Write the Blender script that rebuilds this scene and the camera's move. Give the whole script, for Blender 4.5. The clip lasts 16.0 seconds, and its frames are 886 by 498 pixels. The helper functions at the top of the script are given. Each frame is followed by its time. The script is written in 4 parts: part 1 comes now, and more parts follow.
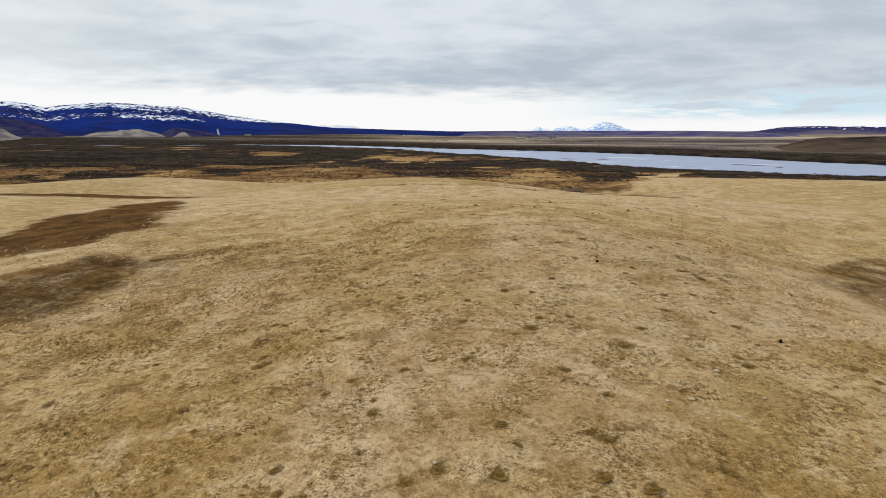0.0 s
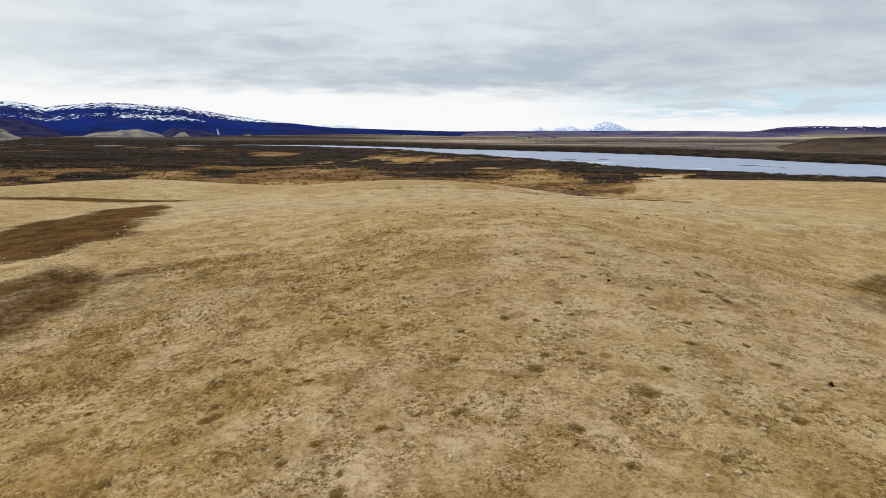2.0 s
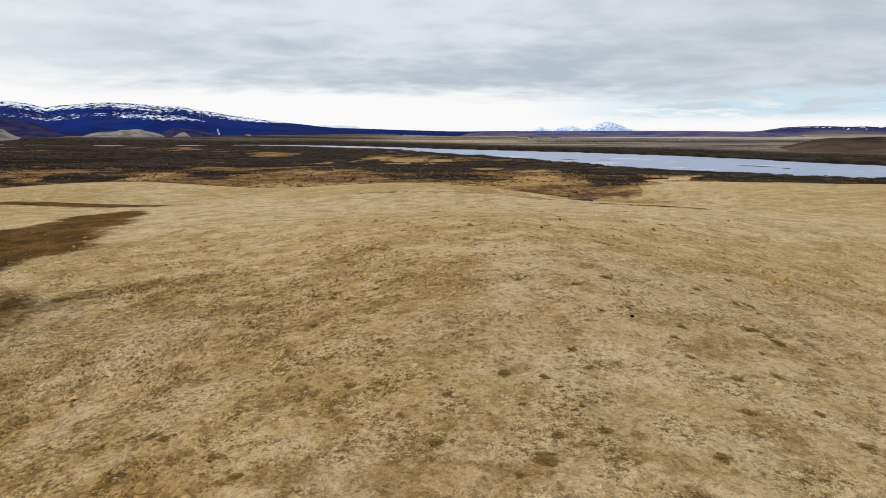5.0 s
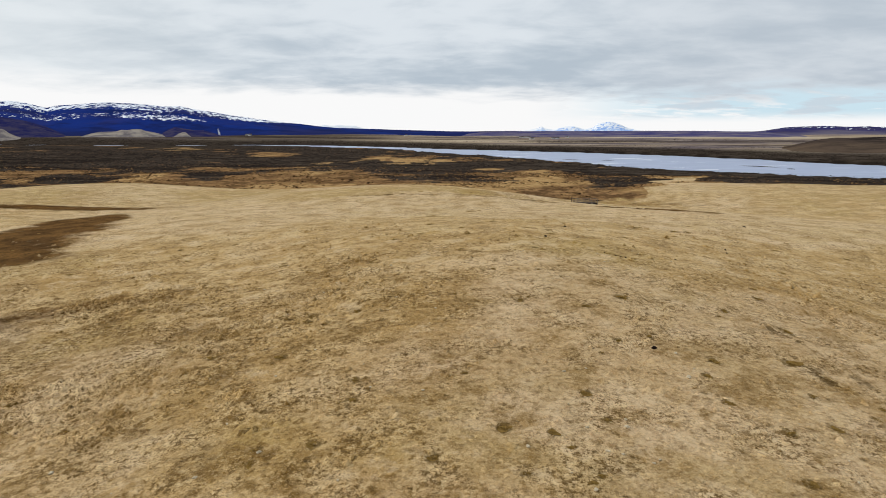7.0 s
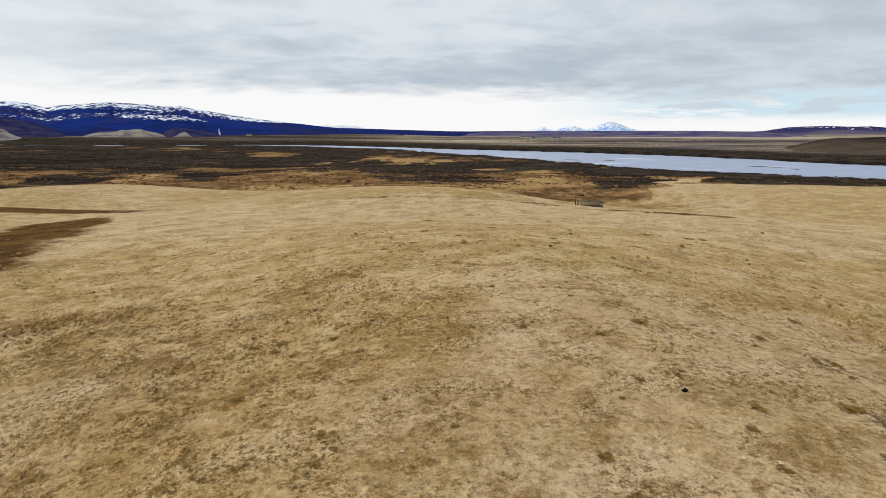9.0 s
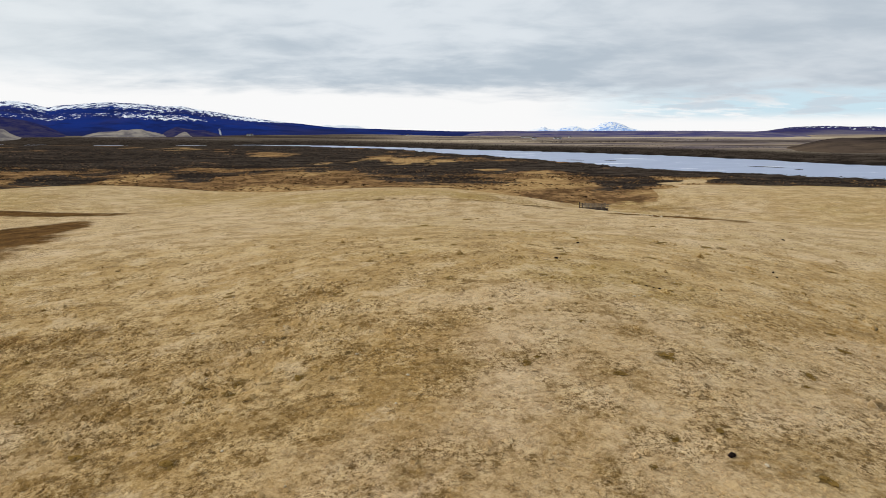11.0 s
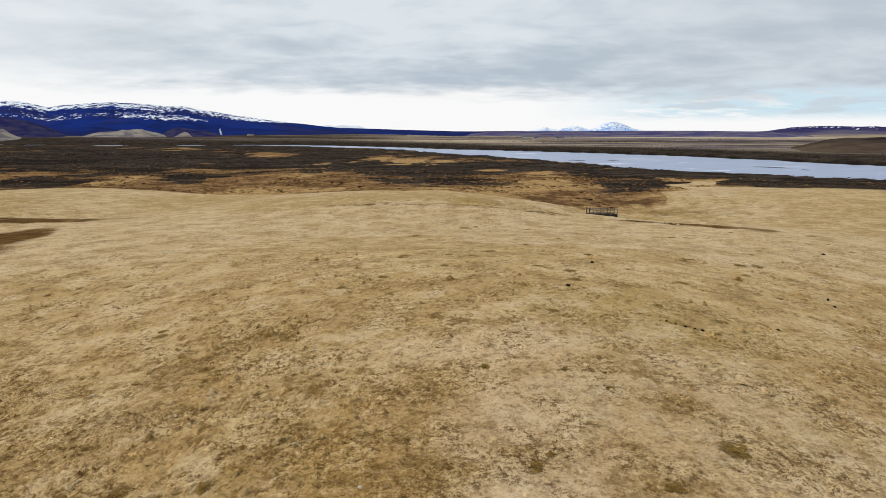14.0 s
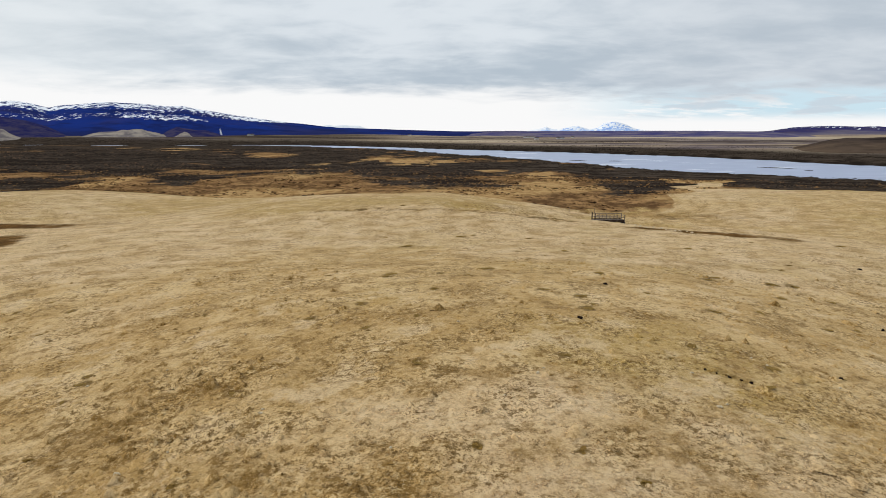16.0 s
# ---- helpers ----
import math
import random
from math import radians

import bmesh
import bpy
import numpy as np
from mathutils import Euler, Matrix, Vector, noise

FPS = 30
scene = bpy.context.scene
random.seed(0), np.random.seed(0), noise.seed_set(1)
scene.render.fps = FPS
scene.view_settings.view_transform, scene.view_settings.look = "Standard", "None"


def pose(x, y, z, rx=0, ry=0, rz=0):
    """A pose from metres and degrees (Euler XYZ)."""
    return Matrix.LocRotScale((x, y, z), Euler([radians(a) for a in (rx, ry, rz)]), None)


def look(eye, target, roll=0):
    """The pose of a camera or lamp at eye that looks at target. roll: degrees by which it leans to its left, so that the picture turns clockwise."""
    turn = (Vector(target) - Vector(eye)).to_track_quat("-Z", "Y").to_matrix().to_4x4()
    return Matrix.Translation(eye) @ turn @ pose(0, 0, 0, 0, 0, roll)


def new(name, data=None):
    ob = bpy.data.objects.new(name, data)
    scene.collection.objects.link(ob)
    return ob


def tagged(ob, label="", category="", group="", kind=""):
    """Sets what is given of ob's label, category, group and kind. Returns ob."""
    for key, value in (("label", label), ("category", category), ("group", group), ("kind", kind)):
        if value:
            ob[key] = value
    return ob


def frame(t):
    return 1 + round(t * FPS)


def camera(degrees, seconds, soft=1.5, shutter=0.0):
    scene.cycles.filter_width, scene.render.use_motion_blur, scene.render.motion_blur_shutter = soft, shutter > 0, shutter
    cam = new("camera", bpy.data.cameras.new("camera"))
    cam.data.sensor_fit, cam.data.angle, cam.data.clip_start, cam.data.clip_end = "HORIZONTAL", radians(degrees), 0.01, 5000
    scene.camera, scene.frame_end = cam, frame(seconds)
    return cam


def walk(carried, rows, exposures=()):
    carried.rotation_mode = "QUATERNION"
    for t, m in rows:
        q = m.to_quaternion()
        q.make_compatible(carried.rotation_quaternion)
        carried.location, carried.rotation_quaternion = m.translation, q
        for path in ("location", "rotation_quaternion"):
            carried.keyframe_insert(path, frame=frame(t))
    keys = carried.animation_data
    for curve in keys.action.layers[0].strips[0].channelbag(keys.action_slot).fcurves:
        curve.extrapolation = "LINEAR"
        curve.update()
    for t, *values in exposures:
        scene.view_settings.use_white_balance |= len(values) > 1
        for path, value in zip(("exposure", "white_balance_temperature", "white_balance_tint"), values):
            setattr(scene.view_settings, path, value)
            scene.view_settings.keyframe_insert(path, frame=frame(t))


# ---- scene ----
cam = camera(72.0, 16.0, soft=0.9)
PITCH, ROLL = -11.01, 0.0
# seconds, eye, yaw
ROWS = [
    (0.00, 0.000, 0.000, 12.200, 0.000),
    (0.50, 0.158, 1.487, 12.260, 0.010),
    (1.00, 0.316, 2.962, 12.313, 0.021),
    (1.50, 0.473, 4.426, 12.360, 0.033),
    (2.00, 0.629, 5.879, 12.401, 0.048),
    (2.50, 0.784, 7.320, 12.436, 0.063),
    (3.00, 0.937, 8.751, 12.464, 0.080),
    (3.50, 1.090, 10.171, 12.485, 0.098),
    (4.00, 1.241, 11.582, 12.501, 0.117),
    (5.25, 1.613, 15.070, 12.514, 0.169),
    (6.50, 1.977, 18.515, 12.494, 0.225),
    (7.00, 2.120, 19.885, 12.478, 0.249),
    (7.50, 2.263, 21.253, 12.457, 0.273),
    (8.00, 2.405, 22.619, 12.434, 0.297),
    (8.50, 2.546, 23.985, 12.407, 0.321),
    (9.00, 2.686, 25.354, 12.379, 0.346),
    (10.25, 3.037, 28.799, 12.302, 0.407),
    (11.50, 3.389, 32.301, 12.228, 0.467),
    (12.00, 3.532, 33.726, 12.203, 0.490),
    (12.50, 3.676, 35.169, 12.181, 0.512),
    (13.00, 3.822, 36.632, 12.163, 0.534),
    (13.50, 3.970, 38.118, 12.152, 0.555),
    (14.00, 4.121, 39.630, 12.147, 0.576),
    (14.50, 4.275, 41.171, 12.151, 0.595),
    (15.00, 4.432, 42.744, 12.164, 0.613),
    (15.50, 4.594, 44.353, 12.188, 0.630),
    (16.00, 4.760, 46.000, 12.225, 0.646),
]
walk(cam, [(t, pose(x, y, z, 90 + PITCH, ROLL, yaw)) for t, x, y, z, yaw in ROWS])

# ---- sky and sun ----
scene.view_settings.exposure = 0.0
SUN_ELEVATION, SUN_AZIMUTH = 40.0, -62.0  # azimuth from straight ahead towards the right


def make_sky():
    world = bpy.data.worlds.new("overcast_sky")
    scene.world = world
    world.use_nodes = True
    nt = world.node_tree
    nt.nodes.clear()
    n, l = nt.nodes.new, nt.links.new
    out, bg = n("ShaderNodeOutputWorld"), n("ShaderNodeBackground")
    l(bg.outputs[0], out.inputs[0])
    coord, sep = n("ShaderNodeTexCoord"), n("ShaderNodeSeparateXYZ")
    l(coord.outputs["Generated"], sep.inputs[0])

    def m(op, a, b=None, c=None, clamp=False):
        node = n("ShaderNodeMath")
        node.operation, node.use_clamp = op, clamp
        for k, v in enumerate((a, b, c)):
            if v is None:
                continue
            if isinstance(v, (int, float)):
                node.inputs[k].default_value = v
            else:
                l(v, node.inputs[k])
        return node.outputs[0]

    def rng(v, a, b, c=0.0, d=1.0, kind="SMOOTHSTEP"):
        node = n("ShaderNodeMapRange")
        node.interpolation_type = kind
        l(v, node.inputs[0])
        for k, q in enumerate((a, b, c, d)):
            node.inputs[k + 1].default_value = q
        return node.outputs[0]

    def blend(f, a, b):
        node = n("ShaderNodeMix")
        node.data_type = "RGBA"
        for k, v in ((0, f), (6, a), (7, b)):
            if isinstance(v, (int, float)):
                node.inputs[k].default_value = v
            elif isinstance(v, tuple):
                node.inputs[k].default_value = (*v, 1)
            else:
                l(v, node.inputs[k])
        return node.outputs[2]

    sky = n("ShaderNodeTexSky")
    sky.sky_type, sky.sun_disc = "NISHITA", False
    sky.sun_elevation, sky.sun_rotation = radians(SUN_ELEVATION), radians(SUN_AZIMUTH)
    tint = n("ShaderNodeVectorMath")
    tint.operation = "SCALE"
    l(sky.outputs[0], tint.inputs[0])
    tint.inputs["Scale"].default_value = 0.12
    # the cloud deck, seen in perspective: a flat layer over the land
    up = m("MAXIMUM", sep.outputs[2], 0.0)
    down = m("ADD", up, 0.15)
    px, py = m("DIVIDE", sep.outputs[0], down), m("DIVIDE", sep.outputs[1], down)
    flat = n("ShaderNodeCombineXYZ")
    l(px, flat.inputs[0]), l(py, flat.inputs[1])

    def clouds(scale, detail, shift, distortion=0.3):
        mapping, tex = n("ShaderNodeMapping"), n("ShaderNodeTexNoise")
        mapping.inputs["Location"].default_value = shift
        mapping.inputs["Scale"].default_value = (0.8, 1.0, 1)
        l(flat.outputs[0], mapping.inputs[0]), l(mapping.outputs[0], tex.inputs["Vector"])
        tex.inputs["Scale"].default_value, tex.inputs["Detail"].default_value = scale, detail
        tex.inputs["Roughness"].default_value, tex.inputs["Distortion"].default_value = 0.55, distortion
        return tex.outputs[0]

    big, small, tiny = clouds(0.38, 7, (3.1, 1.7, 0)), clouds(1.2, 9, (7.3, 2.2, 0)), clouds(3.6, 8, (1.3, 9.2, 0))
    density = m("ADD", m("ADD", m("MULTIPLY", big, 0.38), m("MULTIPLY", small, 0.36)), m("MULTIPLY", tiny, 0.26))
    grey = blend(rng(density, 0.40, 0.60), (0.72, 0.775, 0.825), (0.46, 0.535, 0.61))
    # brighter towards the left, a clear pale blue strip low on the right
    left = rng(sep.outputs[0], -0.65, -0.15, 1.0, 0.0)
    grey = blend(m("MULTIPLY", left, 0.5), grey, (0.82, 0.86, 0.87))
    right = rng(sep.outputs[0], 0.12, 0.40)
    grey = blend(m("MULTIPLY", right, 0.35), grey, (0.52, 0.57, 0.63))
    low = rng(m("ADD", m("ADD", up, m("MULTIPLY", right, 0.016)), m("MULTIPLY", m("SUBTRACT", density, 0.5), 0.14)), 0.045, 0.085, 1.0, 0.0)
    gap = m("MULTIPLY", m("MULTIPLY", right, rng(m("ADD", m("MULTIPLY", small, 0.5), m("MULTIPLY", tiny, 0.5)), 0.49, 0.60, 1.0, 0.1)), rng(up, 0.010, 0.028))
    strip = blend(gap, (0.95, 0.95, 0.95), blend(0.8, tint.outputs[0], (0.62, 0.83, 0.97)))
    # small grey clouds under the gap
    scud = clouds(2.3, 8, (4.4, 6.1, 0), 0.2)
    strip = blend(m("MULTIPLY", m("MULTIPLY", right, rng(scud, 0.50, 0.60)), m("MULTIPLY", rng(up, 0.014, 0.026), 0.75)), strip, (0.58, 0.65, 0.72))
    col = blend(low, grey, strip)
    l(col, bg.inputs[0])
    bg.inputs[1].default_value = 1.0


make_sky()
sun_lamp = new("sun", bpy.data.lights.new("sun", "SUN"))
sun_lamp.data.energy, sun_lamp.data.angle, sun_lamp.data.color = 1.5, radians(14), (1.0, 0.95, 0.87)
sa, se = radians(SUN_AZIMUTH), radians(SUN_ELEVATION)
sun_lamp.matrix_world = look((60 * math.sin(sa) * math.cos(se), 60 * math.cos(sa) * math.cos(se), 60 * math.sin(se)), (0, 0, 0))


# ---- materials ----
class Shade:
    """A node material being wired up."""

    def __init__(self, name, roughness=0.9):
        self.mat = bpy.data.materials.new(name)
        self.mat.use_nodes = True
        self.tree = self.mat.node_tree
        self.bsdf = self.tree.nodes["Principled BSDF"]
        self.bsdf.inputs["Roughness"].default_value = roughness
        self.bsdf.inputs["Specular IOR Level"].default_value = 0.0
        self.place = self.node("ShaderNodeNewGeometry").outputs["Position"]

    def node(self, kind):
        return self.tree.nodes.new(kind)

    def put(self, socket, v):
        if isinstance(v, (int, float)):
            socket.default_value = v
        elif isinstance(v, tuple):
            socket.default_value = (*v, 1) if len(v) == 3 and socket.type == "RGBA" else v
        else:
            self.tree.links.new(v, socket)

    def noise(self, size, detail=4, stretch=(1, 1, 1), rough=0.55, shift=(0, 0, 0), at=None):
        """Noise with features of that many metres."""
        mapping, tex = self.node("ShaderNodeMapping"), self.node("ShaderNodeTexNoise")
        self.put(mapping.inputs[0], at or self.place)
        mapping.inputs["Location"].default_value = shift
        mapping.inputs["Scale"].default_value = stretch
        self.put(tex.inputs["Vector"], mapping.outputs[0])
        tex.inputs["Scale"].default_value, tex.inputs["Detail"].default_value, tex.inputs["Roughness"].default_value = 1 / size, detail, rough
        return tex.outputs[0]

    def math(self, op, a, b=0.0, clamp=False):
        node = self.node("ShaderNodeMath")
        node.operation, node.use_clamp = op, clamp
        self.put(node.inputs[0], a), self.put(node.inputs[1], b)
        return node.outputs[0]

    def step(self, v, a, b, c=0.0, d=1.0):
        node = self.node("ShaderNodeMapRange")
        node.interpolation_type = "SMOOTHSTEP"
        self.put(node.inputs[0], v)
        for k, q in enumerate((a, b, c, d)):
            node.inputs[k + 1].default_value = q
        return node.outputs[0]

    def mix(self, f, a, b, kind="MIX"):
        node = self.node("ShaderNodeMix")
        node.data_type, node.blend_type = "RGBA", kind
        self.put(node.inputs[0], f), self.put(node.inputs[6], a), self.put(node.inputs[7], b)
        return node.outputs[2]

    def attribute(self, name):
        node = self.node("ShaderNodeAttribute")
        node.attribute_name = name
        return node.outputs["Fac"]

    def island(self):
        return self.node("ShaderNodeNewGeometry").outputs["Random Per Island"]

    def chance(self):
        return self.node("ShaderNodeObjectInfo").outputs["Random"]

    def bump(self, height, strength, distance):
        node = self.node("ShaderNodeBump")
        node.inputs["Strength"].default_value, node.inputs["Distance"].default_value = strength, distance
        self.put(node.inputs["Height"], height)
        self.put(self.bsdf.inputs["Normal"], node.outputs[0])

    def done(self, colour):
        self.put(self.bsdf.inputs["Base Color"], colour)
        return self.mat


def ground_material(name, varied=False):
    """Winter pasture, heath and plain. varied: for the plants, each with a shade of its own."""
    s = Shade(name, 0.95)
    heath, wet_or_shade, worn, plain, trod, bank, scrub, tan, olive, ochre, tufted, rough = (s.attribute(k) for k in ("heath", "wet_or_shade", "worn", "plain", "trod", "bank", "scrub", "tan", "olive", "ochre", "tufted", "rough"))
    wide, mid, fine, grit = s.noise(20, 4), s.noise(4.0, 5, shift=(9, 4, 0)), s.noise(0.6, 5, rough=0.65, shift=(3, 8, 0)), s.noise(0.11, 4, rough=0.72)
    mottle, clump = s.noise(3.2, 8, rough=0.72, shift=(21, 6, 0)), s.noise(0.8, 6, rough=0.68, shift=(31, 2, 0))
    # straw-coloured winter grass: bleached, golden and brown by patches
    straw = s.mix(s.step(mid, 0.38, 0.62), (0.60, 0.42, 0.205), (0.48, 0.306, 0.12))
    straw = s.mix(s.step(s.noise(9, 6, rough=0.62, shift=(61, 12, 0)), 0.46, 0.60, 0.0, 0.7), straw, (0.405, 0.25, 0.085))
    gold = s.math("ADD", wide, s.math("MULTIPLY", ochre, 0.22))
    gold = s.math("ADD", gold, s.math("MULTIPLY", s.math("SUBTRACT", mottle, 0.5), 0.6))
    straw = s.mix(s.math("MULTIPLY", s.step(gold, 0.51, 0.70), 0.85), straw, (0.345, 0.192, 0.046))
    straw = s.mix(s.math("MULTIPLY", olive, s.step(mid, 0.35, 0.6, 0.3, 0.75)), straw, (0.37, 0.242, 0.064))
    straw = s.mix(s.math("MULTIPLY", worn, s.step(mid, 0.3, 0.62, 0.85, 0.4)), straw, (0.645, 0.468, 0.285))
    # brown and pale patches of a few metres
    straw = s.mix(s.step(mottle, 0.50, 0.61, 0.0, 0.72), straw, (0.315, 0.186, 0.06))
    straw = s.mix(s.step(mottle, 0.37, 0.47, 0.6, 0.0), straw, (0.66, 0.495, 0.30))
    patchy = s.math("ADD", clump, s.math("ADD", s.math("MULTIPLY", s.math("SUBTRACT", mottle, 0.5), 0.6), s.math("MULTIPLY", rough, 0.045)))
    straw = s.mix(s.math("MULTIPLY", s.step(patchy, 0.55, 0.63, 0.0, 0.85), s.step(worn, 0.2, 0.9, 1.0, 0.55)), straw, (0.20, 0.108, 0.026))
    # darker, greener clumps
    clumped = s.math("ADD", tufted, s.math("MULTIPLY", s.math("SUBTRACT", s.noise(0.35, 5, rough=0.7, shift=(50, 3, 0)), 0.5), 1.8))
    straw = s.mix(s.math("MULTIPLY", s.step(clumped, 0.34, 0.80), 0.92), straw, (0.122, 0.068, 0.014))
    # blades and painted dark shade between them, thick in places, grazed short in others
    sward = s.step(s.math("ADD", s.noise(2.8, 6, rough=0.62, shift=(17, 71, 0)), s.math("MULTIPLY", rough, 0.03)), 0.43, 0.60, 0.12, 1.0)
    straw = s.mix(s.step(fine, 0.52, 0.66, 0.0, 0.5), straw, (0.23, 0.13, 0.036))
    straw = s.mix(s.step(fine, 0.32, 0.45, 0.3, 0.0), straw, (0.68, 0.50, 0.27))
    tuft = s.noise(0.30, 4, rough=0.66, shift=(13, 44, 0))
    straw = s.mix(s.math("MULTIPLY", s.step(tuft, 0.535, 0.59, 0.0, 0.85), sward), straw, (0.125, 0.066, 0.016))
    straw = s.mix(s.math("MULTIPLY", s.step(tuft, 0.38, 0.45, 0.5, 0.0), sward), straw, (0.76, 0.575, 0.31))
    straw = s.mix(s.math("MULTIPLY", s.step(grit, 0.52, 0.59, 0.0, 0.7), s.step(sward, 0.1, 1.0, 0.35, 1.0)), straw, (0.125, 0.067, 0.017))
    straw = s.mix(s.step(grit, 0.36, 0.47, 0.25, 0.0), straw, (0.80, 0.61, 0.34))
    if varied:
        straw = s.mix(1.0, straw, s.mix(s.island(), (0.86, 0.83, 0.77), (1.16, 1.14, 1.10)), "MULTIPLY")
    # wet brown hollows, two patches of painted shade, and trodden lines
    brown = s.mix(s.step(mid, 0.35, 0.65), (0.082, 0.039, 0.013), (0.168, 0.083, 0.026))
    brown = s.mix(s.step(mottle, 0.5, 0.62, 0, 0.7), brown, (0.05, 0.028, 0.012))
    brown = s.mix(s.step(fine, 0.45, 0.68, 0, 0.7), brown, (0.045, 0.027, 0.012))
    soak = s.math("ADD", wet_or_shade, s.math("MULTIPLY", s.math("SUBTRACT", s.noise(5.0, 10, rough=0.8), 0.5), 2.3))
    col = s.mix(s.math("MULTIPLY", s.step(soak, 0.18, 0.92), 0.96), straw, brown)
    tread = s.math("MULTIPLY", trod, s.step(s.noise(1.3, 7, rough=0.68, shift=(5, 5, 0)), 0.46, 0.57))
    col = s.mix(s.math("MULTIPLY", tread, 0.8), col, (0.10, 0.058, 0.02))
    # heath: rusty grass, with dark soil under the scrub and straw-coloured clearings
    hue = s.mix(s.step(s.noise(9, 8, rough=0.75, shift=(70, 20, 0)), 0.40, 0.60), (0.34, 0.196, 0.085), (0.125, 0.068, 0.03))
    hue = s.mix(s.step(s.noise(2.4, 6, rough=0.7, shift=(12, 33, 0)), 0.47, 0.60, 0.0, 0.75), hue, (0.085, 0.045, 0.022))
    hue = s.mix(s.step(s.math("ADD", tan, s.math("MULTIPLY", s.math("SUBTRACT", s.noise(12, 6), 0.5), 1.0)), 0.40, 0.65), hue, s.mix(s.step(s.noise(3.5, 7, rough=0.7, shift=(5, 77, 0)), 0.42, 0.60), (0.46, 0.295, 0.13), (0.29, 0.165, 0.065)))
    dark = s.math("ADD", scrub, s.math("MULTIPLY", s.math("SUBTRACT", s.noise(7, 6, rough=0.65, shift=(8, 0, 0)), 0.5), 1.2))
    shrub = s.mix(s.step(s.noise(14, 7, (0.6, 1.4, 1), 0.7, (2, 90, 0)), 0.42, 0.60), (0.024, 0.018, 0.014), (0.074, 0.056, 0.042))
    hue = s.mix(s.step(dark, 0.40, 0.60), hue, shrub)
    edge = s.math("ADD", heath, s.math("MULTIPLY", s.math("SUBTRACT", s.noise(9, 6), 0.5), 0.8))
    col = s.mix(s.step(edge, 0.42, 0.58), col, hue)
    # fields and moor on the plain beyond the river, a little haze in their colours
    field = s.noise(950, 9, (0.5, 1.3, 1), 0.72, (300, 90, 0))
    moor = s.mix(s.step(field, 0.42, 0.52), (0.155, 0.125, 0.135), (0.35, 0.27, 0.185))
    moor = s.mix(s.step(s.noise(420, 9, (0.4, 1.2, 1), 0.72, (80, 10, 0)), 0.49, 0.56, 0, 0.9), moor, (0.062, 0.047, 0.045))
    moor = s.mix(s.step(s.noise(700, 8, (0.4, 1.4, 1), 0.68, (20, 510, 0)), 0.52, 0.57, 0, 0.85), moor, (0.52, 0.42, 0.30))
    col = s.mix(plain, col, moor)
    col = s.mix(bank, col, (0.018, 0.014, 0.011))
    relief = s.math("ADD", s.math("MULTIPLY", fine, 0.7), s.math("MULTIPLY", grit, 0.3))
    s.bump(relief, 0.6, 0.10)
    # dry blades catch the light at a flat angle
    s.put(s.bsdf.inputs["Sheen Weight"], s.math("MULTIPLY", s.step(heath, 0.3, 0.6, 1.0, 0.0), s.math("MULTIPLY", s.step(wet_or_shade, 0.25, 0.65, 0.28, 0.0), s.step(trod, 0.2, 0.8, 1.0, 0.1))))
    s.bsdf.inputs["Sheen Roughness"].default_value = 0.45
    s.bsdf.inputs["Sheen Tint"].default_value = (1.0, 0.78, 0.50, 1)
    return s.done(col)


def water_material():
    s = Shade("river_water", 0.38)
    s.bsdf.inputs["Specular IOR Level"].default_value = 0.5
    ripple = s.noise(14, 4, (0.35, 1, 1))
    s.bump(s.noise(2.5, 3, (0.5, 1, 1)), 0.12, 0.3)
    # white glints and the sky's blue are painted into the water's colour
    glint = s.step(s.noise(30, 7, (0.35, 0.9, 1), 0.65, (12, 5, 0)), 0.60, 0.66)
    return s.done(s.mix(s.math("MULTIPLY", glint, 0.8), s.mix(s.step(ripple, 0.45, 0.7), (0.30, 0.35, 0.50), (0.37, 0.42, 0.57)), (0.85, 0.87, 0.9)))


